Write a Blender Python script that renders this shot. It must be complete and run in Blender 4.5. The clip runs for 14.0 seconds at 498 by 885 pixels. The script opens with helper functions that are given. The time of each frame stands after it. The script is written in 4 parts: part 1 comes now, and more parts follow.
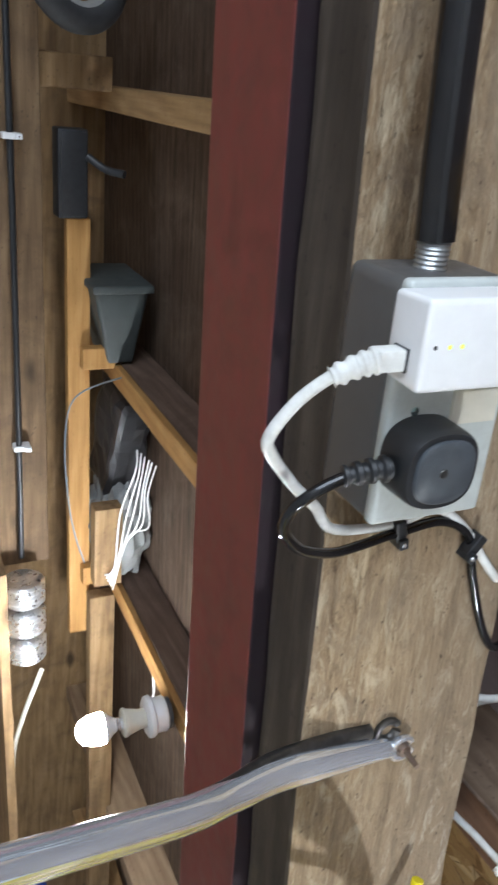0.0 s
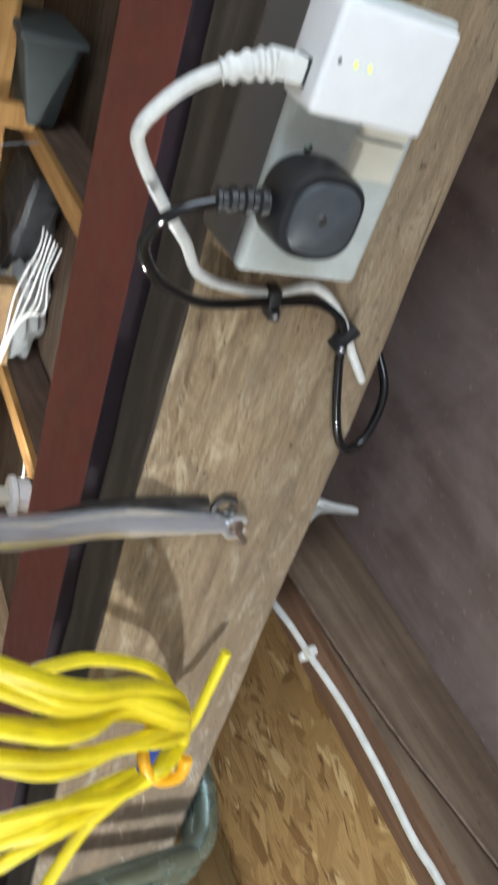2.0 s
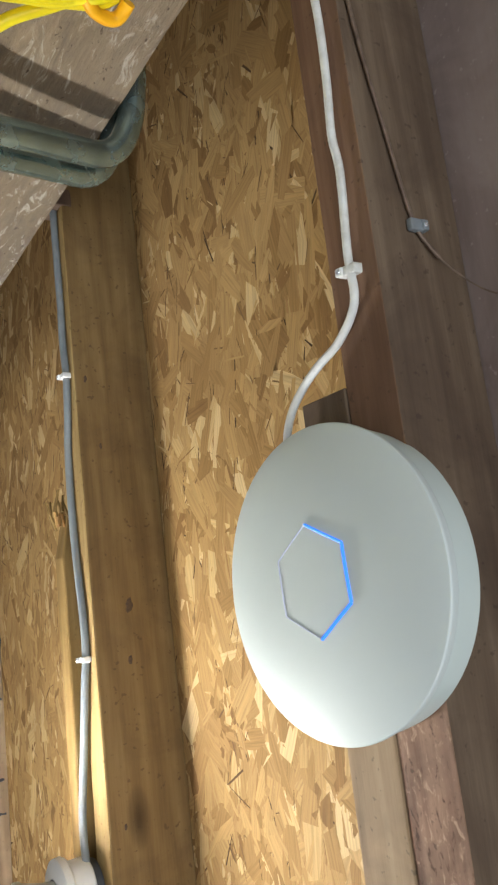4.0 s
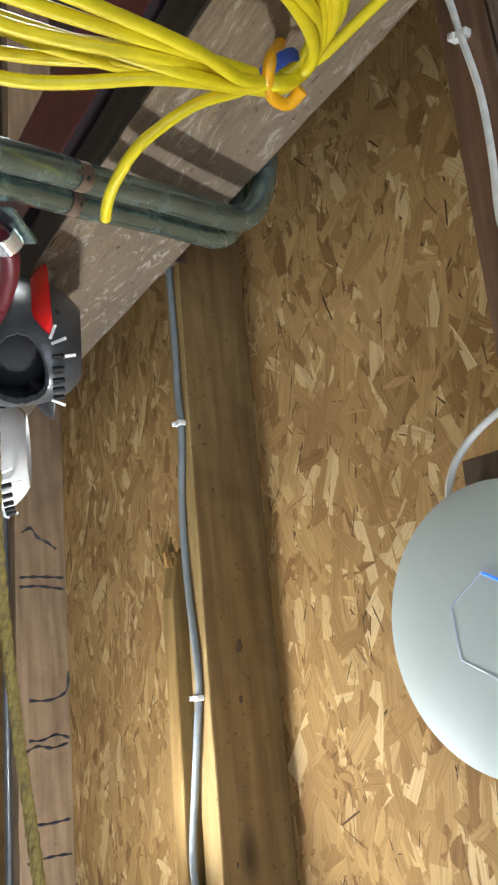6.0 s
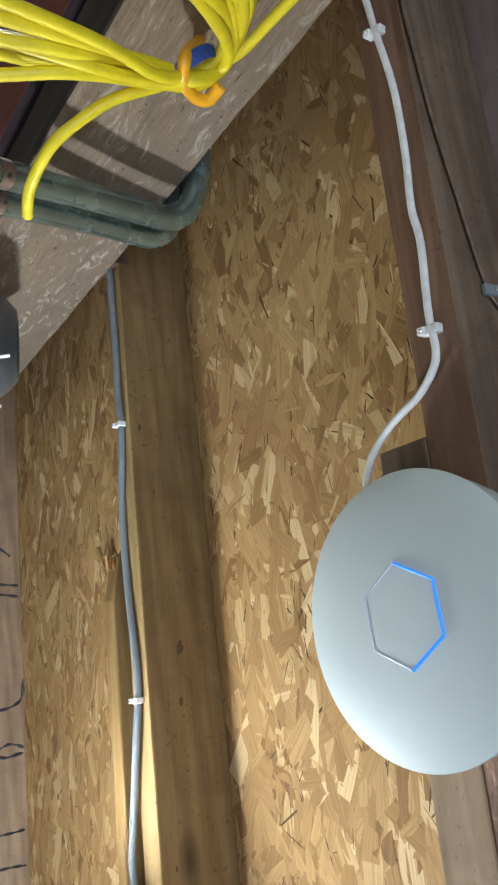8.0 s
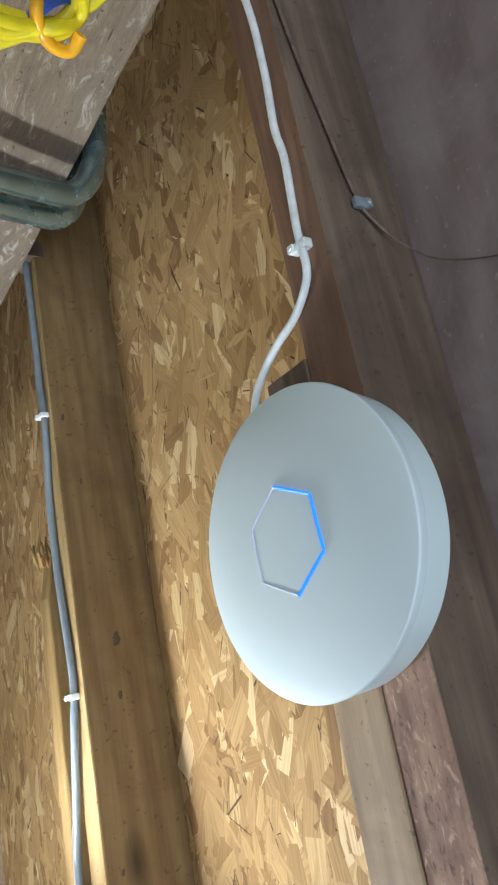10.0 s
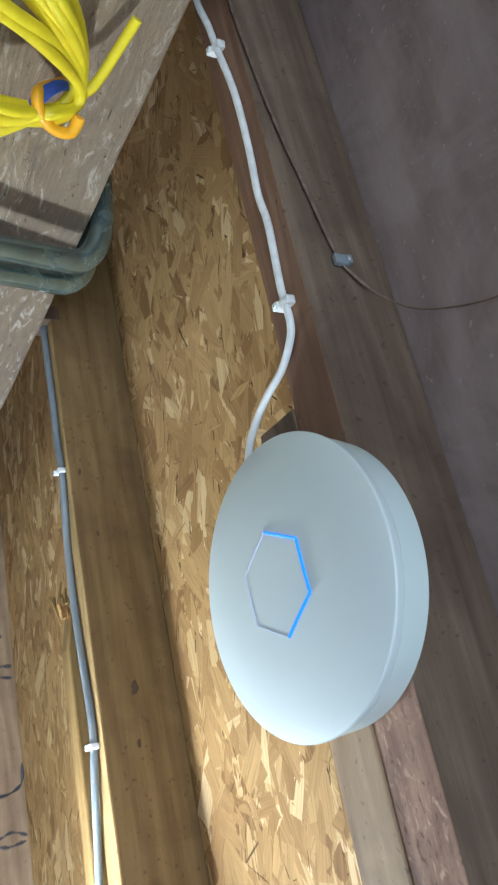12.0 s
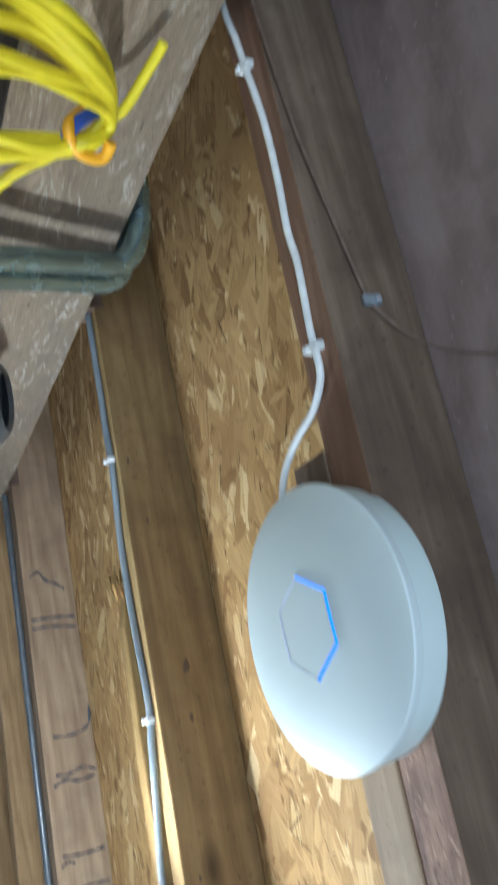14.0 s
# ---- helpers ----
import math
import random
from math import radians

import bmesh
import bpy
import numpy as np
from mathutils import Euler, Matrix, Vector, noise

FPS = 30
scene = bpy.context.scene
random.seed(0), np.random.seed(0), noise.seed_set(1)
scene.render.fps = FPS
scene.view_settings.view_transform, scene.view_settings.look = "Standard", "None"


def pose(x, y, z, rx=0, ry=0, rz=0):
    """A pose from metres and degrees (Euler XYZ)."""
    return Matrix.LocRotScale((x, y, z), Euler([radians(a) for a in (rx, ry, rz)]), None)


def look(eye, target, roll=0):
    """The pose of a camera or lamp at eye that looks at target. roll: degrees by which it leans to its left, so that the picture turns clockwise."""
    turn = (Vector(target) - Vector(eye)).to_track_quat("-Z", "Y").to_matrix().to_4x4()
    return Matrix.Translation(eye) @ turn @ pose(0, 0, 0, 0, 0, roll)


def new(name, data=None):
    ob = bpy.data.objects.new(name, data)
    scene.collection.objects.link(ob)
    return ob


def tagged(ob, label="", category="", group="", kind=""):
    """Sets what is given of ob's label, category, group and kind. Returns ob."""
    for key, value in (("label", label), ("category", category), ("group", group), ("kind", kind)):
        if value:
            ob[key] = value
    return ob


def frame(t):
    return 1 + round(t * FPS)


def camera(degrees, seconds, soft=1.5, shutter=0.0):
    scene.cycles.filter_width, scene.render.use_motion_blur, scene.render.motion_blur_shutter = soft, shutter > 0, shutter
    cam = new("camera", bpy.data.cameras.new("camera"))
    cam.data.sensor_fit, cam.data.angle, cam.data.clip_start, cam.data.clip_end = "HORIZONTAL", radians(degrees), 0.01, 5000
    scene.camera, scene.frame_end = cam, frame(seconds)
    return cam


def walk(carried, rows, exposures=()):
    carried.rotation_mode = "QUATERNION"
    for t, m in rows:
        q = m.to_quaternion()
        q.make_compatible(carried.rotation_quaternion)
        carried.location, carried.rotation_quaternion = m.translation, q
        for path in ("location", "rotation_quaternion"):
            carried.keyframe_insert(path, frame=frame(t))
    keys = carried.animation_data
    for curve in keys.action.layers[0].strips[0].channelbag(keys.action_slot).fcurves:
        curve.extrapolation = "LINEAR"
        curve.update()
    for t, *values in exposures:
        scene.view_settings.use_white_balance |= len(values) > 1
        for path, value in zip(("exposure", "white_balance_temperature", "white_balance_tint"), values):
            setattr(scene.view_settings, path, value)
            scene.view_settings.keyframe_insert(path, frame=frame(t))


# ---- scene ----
cam = camera(34.9, 14.0, soft=2.2, shutter=0.4)
METRES, EYE = 1.13, 1.6
ROWS = [
    (0.0, 0.0, 0.0, 0.0, 0.0, 0.0, -0.0),
    (0.5, 0.0249, 0.0059, 0.0006, -2.69, 1.81, -0.58),
    (1.0, 0.0307, 0.0085, 0.0018, -4.34, 2.04, -2.59),
    (1.5, 0.026, 0.0204, -0.0172, -5.11, -2.16, -6.44),
    (2.0, 0.0354, 0.0182, -0.0542, -5.26, -10.73, -11.79),
    (2.5, 0.0601, 0.0257, -0.1009, -4.43, -21.42, -18.16),
    (3.0, 0.0815, 0.002, -0.1524, -2.12, -32.1, -25.05),
    (3.5, 0.097, -0.02, -0.194, -0.04, -40.3, -29.74),
    (4.0, 0.1092, -0.0447, -0.2272, 1.37, -45.32, -31.8),
    (6.5, -0.0232, -0.08, -0.2663, 3.18, -42.42, -32.72),
    (7.0, 0.0062, -0.0778, -0.2461, 2.53, -41.82, -33.31),
    (7.5, 0.0386, -0.0905, -0.2502, 1.86, -41.52, -33.45),
    (8.0, 0.0361, -0.0807, -0.2474, 1.2, -41.27, -33.06),
    (8.5, 0.0266, -0.0681, -0.2503, 0.38, -40.98, -32.53),
    (9.0, 0.073, -0.0738, -0.2439, -0.48, -40.76, -31.91),
    (11.5, 0.194, -0.15, -0.2958, -2.61, -31.03, -25.12),
    (12.0, 0.1744, -0.1277, -0.2404, -0.95, -33.58, -25.93),
    (12.5, 0.1861, -0.1421, -0.2251, 1.78, -41.0, -25.39),
    (13.0, 0.1907, -0.1518, -0.2094, 4.14, -46.22, -26.52),
    (13.5, 0.1816, -0.1418, -0.1941, 4.57, -47.39, -26.16),
    (14.0, 0.1492, -0.0874, -0.1461, 1.81, -41.45, -22.7),
]
PREFIX = pose(0, 0, EYE, 76.826, -65.475, -101.904)
walk(cam, [(t, PREFIX @ pose(METRES * x, METRES * y, METRES * z, 90 + pitch, roll, yaw)) for t, x, y, z, yaw, pitch, roll in ROWS],
     exposures=[(0, 1.25, 5950, 12), (1.5, 1.22, 6000, 10), (3.0, 1.18, 6500, 11), (4.0, 0.74, 6550, 11), (6.5, 0.50, 6100, 10), (9.0, 0.61, 5700, 9), (11.5, 0.80, 5550, 8), (14.0, 0.80, 5250, 5)])

# ---- world and light ----
LAMP_SPOTS = ((1.195, -0.508), (1.165, 1.165))
GLOW = (560.0, 330.0)
world = bpy.data.worlds.new("world")
scene.world = world
world.use_nodes = True
sky = world.node_tree.nodes.new("ShaderNodeTexSky")
sky.sky_type, sky.sun_disc, sky.sun_elevation, sky.sun_rotation = "NISHITA", False, radians(40), radians(20)
world.node_tree.links.new(sky.outputs[0], world.node_tree.nodes["Background"].inputs[0])
world.node_tree.nodes["Background"].inputs[1].default_value = 0.1
# fill daylight through an unseen doorway added at the west end
daylight = new("fill_daylight", bpy.data.lights.new("fill_daylight", "AREA"))
daylight.data.shape, daylight.data.size, daylight.data.size_y = "RECTANGLE", 3.2, 1.95
daylight.data.energy, daylight.data.color = 62.0, (0.84, 0.93, 1.0)
daylight.matrix_world = look((-2.42, -1.3, 1.0), (0, -1.3, 1.0))


# ---- materials ----
def nodes_of(name, rough=0.6, metal=0.0):
    m = bpy.data.materials.new(name)
    m.use_nodes = True
    nt = m.node_tree
    b = nt.nodes["Principled BSDF"]
    b.inputs["Roughness"].default_value = rough
    b.inputs["Metallic"].default_value = metal
    return m, nt, b


def add(nt, kind, **values):
    n = nt.nodes.new(kind)
    for k, v in values.items():
        n.inputs[k.replace("_", " ")].default_value = v
    return n


def coords(nt, scale, source="Object", shift=None):
    t = nt.nodes.new("ShaderNodeTexCoord")
    m = nt.nodes.new("ShaderNodeMapping")
    m.inputs["Scale"].default_value = scale
    nt.links.new(t.outputs[source], m.inputs["Vector"])
    if shift is not None:
        nt.links.new(shift, m.inputs["Location"])
    return m.outputs[0]


def noise_at(nt, vec, scale, detail=6.0, rough=0.6, distort=0.0):
    n = add(nt, "ShaderNodeTexNoise", Scale=scale, Detail=detail, Roughness=rough, Distortion=distort)
    nt.links.new(vec, n.inputs["Vector"])
    return n.outputs["Fac"]


def ramp(nt, fac, *stops):
    r = nt.nodes.new("ShaderNodeValToRGB")
    e = r.color_ramp.elements
    while len(e) < len(stops):
        e.new(0.5)
    for s, (p, c) in zip(e, stops):
        s.position, s.color = p, (*c, 1)
    nt.links.new(fac, r.inputs[0])
    return r.outputs[0]


def mix(nt, fac, a, b, mode="MIX"):
    n = nt.nodes.new("ShaderNodeMix")
    n.data_type, n.blend_type = "RGBA", mode
    for i, v in ((0, fac), (6, a), (7, b)):
        if isinstance(v, (int, float)):
            n.inputs[i].default_value = v
        elif isinstance(v, tuple):
            n.inputs[i].default_value = (*v, 1)
        else:
            nt.links.new(v, n.inputs[i])
    return n.outputs[2]


def bump(nt, bsdf, height, strength=0.4, distance=0.002):
    n = add(nt, "ShaderNodeBump", Strength=strength, Distance=distance)
    nt.links.new(height, n.inputs["Height"])
    nt.links.new(n.outputs[0], bsdf.inputs["Normal"])


def wood(name, dark, mid, light, axis="x", rough=0.75, stain=(0.08, 0.06, 0.045), stain_amount=0.35, relief=0.5, grain=1.0, knots=True, pitted=False):
    m, nt, b = nodes_of(name, rough)
    b.inputs["Specular IOR Level"].default_value = 0.25
    long = {"x": 0, "y": 1, "z": 2}[axis]
    info = nt.nodes.new("ShaderNodeObjectInfo")
    s1, s2 = [14.0 * grain] * 3, [120.0 * grain] * 3
    s1[long], s2[long] = 1.6, 5.0
    v1, v2 = coords(nt, s1, shift=info.outputs["Random"]), coords(nt, s2)
    v3 = coords(nt, (1, 1, 1))
    warp = noise_at(nt, v1, 1.0, 4, 0.55, 1.2)
    wave = nt.nodes.new("ShaderNodeTexWave")
    wave.wave_type, wave.bands_direction = "BANDS", "DIAGONAL"
    wave.inputs["Scale"].default_value = 1.3
    wave.inputs["Distortion"].default_value = 7.0
    wave.inputs["Detail"].default_value = 3.0
    wave.inputs["Detail Scale"].default_value = 1.2
    nt.links.new(v1, wave.inputs["Vector"])
    fibre = noise_at(nt, v2, 1.0, 5, 0.7)
    fig = mix(nt, 0.22, warp, wave.outputs["Fac"])
    both = mix(nt, 0.45, fig, fibre)
    col = ramp(nt, both, (0.28, dark), (0.5, mid), (0.72, light))
    big = noise_at(nt, v3, 9.0, 5, 0.65, 0.6)
    mask = ramp(nt, big, (0.45, (0, 0, 0)), (0.72, (stain_amount,) * 3))
    col = mix(nt, mask, col, stain)
    speck = noise_at(nt, v3, 140.0, 2, 0.5)
    mask2 = ramp(nt, speck, (0.66, (0, 0, 0)), (0.72, (0.55,) * 3))
    col = mix(nt, mask2, col, stain)
    if pitted:
        sc = [150.0] * 3
        sc[long] = 70.0
        pit = noise_at(nt, coords(nt, sc), 1.0, 5, 0.65, 0.6)
        col = mix(nt, ramp(nt, pit, (0.33, (0.85,) * 3), (0.42, (0, 0, 0))), col, tuple(c * 0.4 for c in dark))
        col = mix(nt, ramp(nt, pit, (0.56, (0, 0, 0)), (0.68, (0.6,) * 3)), col, tuple(min(1, c * 1.25) for c in light))
    if knots:
        vk = [7.0] * 3
        vk[long] = 3.0
        vo = nt.nodes.new("ShaderNodeTexVoronoi")
        vo.inputs["Scale"].default_value = 1.0
        nt.links.new(coords(nt, vk), vo.inputs["Vector"])
        kn = ramp(nt, vo.outputs["Distance"], (0.05, (0.85,) * 3), (0.13, (0, 0, 0)))
        col = mix(nt, kn, col, tuple(c * 0.28 for c in dark))
    nt.links.new(col, b.inputs["Base Color"])
    bump(nt, b, mix(nt, 0.5, fibre, big), relief, 0.0025)
    return m


def plain(name, colour, rough=0.5, metal=0.0, vary=0.12, scale=60.0, relief=0.05, dirt=None, dirt_amount=0.0):
    m, nt, b = nodes_of(name, rough, metal)
    v = coords(nt, (1, 1, 1))
    n = noise_at(nt, v, scale, 5, 0.6)
    lo, hi = tuple(c * (1 - vary) for c in colour), tuple(min(1, c * (1 + vary)) for c in colour)
    col = ramp(nt, n, (0.3, lo), (0.7, hi))
    if dirt:
        d = noise_at(nt, v, scale * 0.35, 6, 0.7, 0.5)
        col = mix(nt, ramp(nt, d, (0.48, (0, 0, 0)), (0.7, (dirt_amount,) * 3)), col, dirt)
    nt.links.new(col, b.inputs["Base Color"])
    r = ramp(nt, n, (0.3, (max(0, rough - 0.08),) * 3), (0.7, (min(1, rough + 0.08),) * 3))
    nt.links.new(r, b.inputs["Roughness"])
    if relief:
        bump(nt, b, n, relief, 0.001)
    return m


def glowing(name, colour, strength):
    m, nt, b = nodes_of(name)
    b.inputs["Base Color"].default_value = (*(c * 0.5 for c in colour), 1)
    b.inputs["Emission Color"].default_value = (*colour, 1)
    b.inputs["Emission Strength"].default_value = strength
    return m


def strands_material(name, *shades):
    m, nt, b = nodes_of(name, 0.8)
    b.inputs["Specular IOR Level"].default_value = 0.2
    geo = nt.nodes.new("ShaderNodeNewGeometry")
    rnd = geo.outputs["Random Per Island"]
    col = ramp(nt, rnd, *shades)
    comb = nt.nodes.new("ShaderNodeCombineXYZ")
    mul = nt.nodes.new("ShaderNodeMath")
    mul.operation = "MULTIPLY"
    mul.inputs[1].default_value = 37.0
    nt.links.new(rnd, mul.inputs[0])
    for i in range(3):
        nt.links.new(mul.outputs[0], comb.inputs[i])
    fib = noise_at(nt, coords(nt, (14, 420, 1), "UV", comb.outputs[0]), 1.0, 5, 0.65, 0.3)
    col = mix(nt, 0.8, col, ramp(nt, fib, (0.25, (0.55,) * 3), (0.5, (0.95,) * 3), (0.75, (1.25, 1.22, 1.15))), "MULTIPLY")
    v = coords(nt, (1, 1, 1))
    big = noise_at(nt, v, 5.0, 5, 0.6)
    col = mix(nt, ramp(nt, big, (0.48, (0, 0, 0)), (0.75, (0.35,) * 3)), col, (0.20, 0.11, 0.05))
    nt.links.new(col, b.inputs["Base Color"])
    bump(nt, b, fib, 0.5, 0.0008)
    return m


def weathered_beam():
    """Old sawn timber: fine grain along its length, scuffed fibres, grey dirt and small pits."""
    m, nt, b = nodes_of("old_beam_wood", 0.85)
    b.inputs["Specular IOR Level"].default_value = 0.2

    def along(x, across):
        v = coords(nt, (x, across, across))
        v.node.inputs["Rotation"].default_value = (0, 0, radians(3.4))
        return v

    fibre = noise_at(nt, along(5, 260), 1.0, 5, 0.7, 0.2)
    bands = noise_at(nt, along(2.2, 55), 1.0, 6, 0.62, 0.5)
    scuff = noise_at(nt, along(20, 62), 1.0, 9, 0.74, 0.9)
    worn = noise_at(nt, along(5.0, 11), 1.0, 6, 0.65, 0.6)
    pits = noise_at(nt, along(110, 230), 1.0, 4, 0.6, 0.5)
    dirt = noise_at(nt, along(9, 20), 1.0, 9, 0.72, 1.2)
    col = ramp(nt, mix(nt, 0.45, bands, fibre), (0.32, (0.12, 0.076, 0.04)), (0.46, (0.27, 0.187, 0.108)), (0.57, (0.385, 0.28, 0.17)), (0.69, (0.54, 0.42, 0.275)))
    rough_area = ramp(nt, worn, (0.38, (0.15,) * 3), (0.54, (1.0,) * 3))
    pale = mix(nt, 1.0, ramp(nt, scuff, (0.50, (0, 0, 0)), (0.62, (0.75,) * 3)), rough_area, "MULTIPLY")
    col = mix(nt, pale, col, (0.60, 0.49, 0.335))
    dark = mix(nt, 1.0, ramp(nt, scuff, (0.34, (0.8,) * 3), (0.46, (0, 0, 0))), rough_area, "MULTIPLY")
    col = mix(nt, dark, col, (0.12, 0.078, 0.044))
    col = mix(nt, ramp(nt, dirt, (0.46, (0, 0, 0)), (0.66, (0.6,) * 3)), col, (0.175, 0.135, 0.098))
    sep = nt.nodes.new("ShaderNodeSeparateXYZ")
    nt.links.new(coords(nt, (1, 1, 1)), sep.inputs[0])

    def span(out, lo, hi):
        n = nt.nodes.new("ShaderNodeMapRange")
        n.inputs[1].default_value, n.inputs[2].default_value = lo, hi
        nt.links.new(out, n.inputs[0])
        return n.outputs[0]

    # brown stain soaked into the upper half, grey grime on the far stretch
    edge = mix(nt, 0.35, span(sep.outputs[2], 1.88, 2.03), bands)
    col = mix(nt, ramp(nt, edge, (0.40, (0, 0, 0)), (0.62, (0.5,) * 3)), col, (0.20, 0.148, 0.10))
    far = span(sep.outputs[0], 0.40, 0.95)
    col = mix(nt, mix(nt, 1.0, far, ramp(nt, dirt, (0.38, (0.85,) * 3), (0.60, (0.35,) * 3)), "MULTIPLY"), col, (0.165, 0.135, 0.108))
    fleck = mix(nt, 1.0, far, ramp(nt, scuff, (0.56, (0, 0, 0)), (0.63, (0.75,) * 3)), "MULTIPLY")
    col = mix(nt, fleck, col, (0.46, 0.42, 0.36))
    col = mix(nt, ramp(nt, pits, (0.30, (0.8,) * 3), (0.37, (0, 0, 0))), col, (0.06, 0.04, 0.026))
    split = noise_at(nt, along(3.0, 95), 1.0, 2, 0.4, 0.5)
    col = mix(nt, ramp(nt, split, (0.205, (0.8,) * 3), (0.24, (0, 0, 0))), col, (0.035, 0.024, 0.016))
    nt.links.new(col, b.inputs["Base Color"])
    bump(nt, b, mix(nt, 0.5, mix(nt, 0.5, fibre, scuff), pits), 1.0, 0.005)
    return m


M = {}
M["beam"] = weathered_beam()
M["joist"] = wood("joist_wood", (0.22, 0.13, 0.055), (0.34, 0.21, 0.095), (0.46, 0.30, 0.15), "y", 0.7, (0.14, 0.08, 0.04), 0.3, 0.35)
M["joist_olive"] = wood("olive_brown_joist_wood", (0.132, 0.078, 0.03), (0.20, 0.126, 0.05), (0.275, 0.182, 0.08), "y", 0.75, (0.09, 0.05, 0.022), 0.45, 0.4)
M["joist_lit"] = wood("golden_lit_underside_wood", (0.23, 0.145, 0.052), (0.315, 0.208, 0.085), (0.385, 0.268, 0.12), "y", 0.7, (0.16, 0.09, 0.035), 0.2, 0.3)
M["joist_golden"] = wood("golden_split_wood", (0.14, 0.08, 0.022), (0.205, 0.123, 0.04), (0.27, 0.175, 0.068), "y", 0.75, (0.14, 0.08, 0.03), 0.3, 0.5)
M["joist_orange"] = wood("orange_lit_joist_wood", (0.22, 0.105, 0.035), (0.32, 0.17, 0.055), (0.40, 0.24, 0.09), "y", 0.7, (0.16, 0.08, 0.03), 0.35, 0.35)
M["deck_brown"] = wood("dark_brown_boards", (0.035, 0.022, 0.015), (0.075, 0.048, 0.032), (0.13, 0.088, 0.06), "x", 0.7, (0.20, 0.15, 0.11), 0.4, 0.5, knots=False)
M["rail"] = wood("dark_brown_rail_wood", (0.085, 0.05, 0.026), (0.15, 0.095, 0.05), (0.22, 0.145, 0.08), "x", 0.75, (0.05, 0.032, 0.022), 0.55, 0.5)
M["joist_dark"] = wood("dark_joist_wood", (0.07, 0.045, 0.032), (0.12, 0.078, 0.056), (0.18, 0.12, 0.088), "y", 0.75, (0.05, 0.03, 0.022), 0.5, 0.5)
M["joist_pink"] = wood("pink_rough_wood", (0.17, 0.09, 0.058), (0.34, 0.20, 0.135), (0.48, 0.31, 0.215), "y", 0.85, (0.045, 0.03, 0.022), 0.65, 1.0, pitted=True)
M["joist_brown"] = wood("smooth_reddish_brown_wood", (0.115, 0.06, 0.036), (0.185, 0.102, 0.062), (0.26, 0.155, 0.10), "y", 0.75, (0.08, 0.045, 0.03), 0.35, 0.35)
M["joist_grey"] = wood("greyed_wood", (0.19, 0.12, 0.068), (0.33, 0.218, 0.128), (0.43, 0.30, 0.185), "y", 0.8, (0.1, 0.075, 0.05), 0.4, 0.7)
M["joist_side"] = wood("darkened_red_brown_wood", (0.078, 0.05, 0.033), (0.135, 0.092, 0.06), (0.205, 0.147, 0.10), "y", 0.8, (0.05, 0.03, 0.022), 0.6, 0.8, knots=False)
M["joist_red"] = wood("red_brown_wood", (0.14, 0.088, 0.05), (0.22, 0.147, 0.088), (0.295, 0.208, 0.132), "y", 0.75, (0.11, 0.07, 0.05), 0.45, 0.35, knots=False)
M["batten"] = wood("orange_batten_wood", (0.27, 0.135, 0.042), (0.40, 0.215, 0.07), (0.48, 0.285, 0.11), "x", 0.65, (0.22, 0.11, 0.04), 0.2, 0.3)
M["plank"] = wood("brown_plank_wood", (0.16, 0.095, 0.045), (0.27, 0.17, 0.08), (0.36, 0.24, 0.13), "x", 0.75, (0.06, 0.04, 0.03), 0.5, 0.5)
M["deck"] = wood("dark_ply", (0.14, 0.098, 0.085), (0.21, 0.155, 0.137), (0.29, 0.225, 0.205), "y", 0.85, (0.36, 0.29, 0.27), 0.55, 0.5, 0.4, knots=False)
M["redpaint"] = plain("red_oxide_paint", (0.165, 0.036, 0.032), 0.42, 0.0, 0.2, 40, 0.15, (0.06, 0.02, 0.02), 0.5)
M["beam_under"] = wood("dark_beam_underside", (0.035, 0.027, 0.02), (0.06, 0.047, 0.036), (0.11, 0.088, 0.068), "x", 0.7, (0.025, 0.02, 0.018), 0.5, 0.6, knots=False)
M["red_shade"] = plain("shaded_red_front", (0.012, 0.004, 0.007), 0.9, 0.0, 0.3, 40, 0.15)
M["strand"] = strands_material("osb_strands", (0.0, (0.24, 0.13, 0.048)), (0.18, (0.34, 0.197, 0.075)), (0.55, (0.42, 0.255, 0.102)), (0.84, (0.475, 0.30, 0.125)), (0.92, (0.56, 0.385, 0.185)), (1.0, (0.66, 0.48, 0.26)))
M["sliver"] = strands_material("osb_dark_slivers", (0.0, (0.075, 0.04, 0.018)), (0.6, (0.13, 0.075, 0.034)), (1.0, (0.21, 0.125, 0.056)))
M["box"] = plain("grey_enamel_metal", (0.085, 0.082, 0.08), 0.4, 0.0, 0.1, 90, 0.05, (0.1, 0.095, 0.085), 0.4)
M["plate"] = plain("pale_grey_faceplate", (0.50, 0.53, 0.51), 0.4, 0.0, 0.06, 70, 0.03, (0.3, 0.3, 0.27), 0.4)
M["white"] = plain("white_plastic", (0.78, 0.78, 0.78), 0.35, 0.0, 0.03, 80, 0.02)
M["cream"] = plain("cream_plastic", (0.66, 0.63, 0.53), 0.4, 0.0, 0.05, 80, 0.02)
M["wcable"] = plain("white_cable_sheath", (0.70, 0.70, 0.67), 0.45, 0.0, 0.1, 90, 0.1, (0.42, 0.4, 0.35), 0.5)
M["plugface"] = plain("matt_black_plastic_face", (0.062, 0.070, 0.080), 0.42, 0.0, 0.2, 90, 0.08)
M["black"] = plain("black_plastic", (0.018, 0.019, 0.021), 0.42, 0.0, 0.25, 90, 0.08)
M["blackgloss"] = plain("glossy_black_enamel", (0.008, 0.008, 0.009), 0.10, 0.0, 0.3, 60, 0.02, (0.05, 0.048, 0.045), 0.1)
M["chrome"], c_nt, c_b = nodes_of("worn_chrome", 0.06, 0.76)
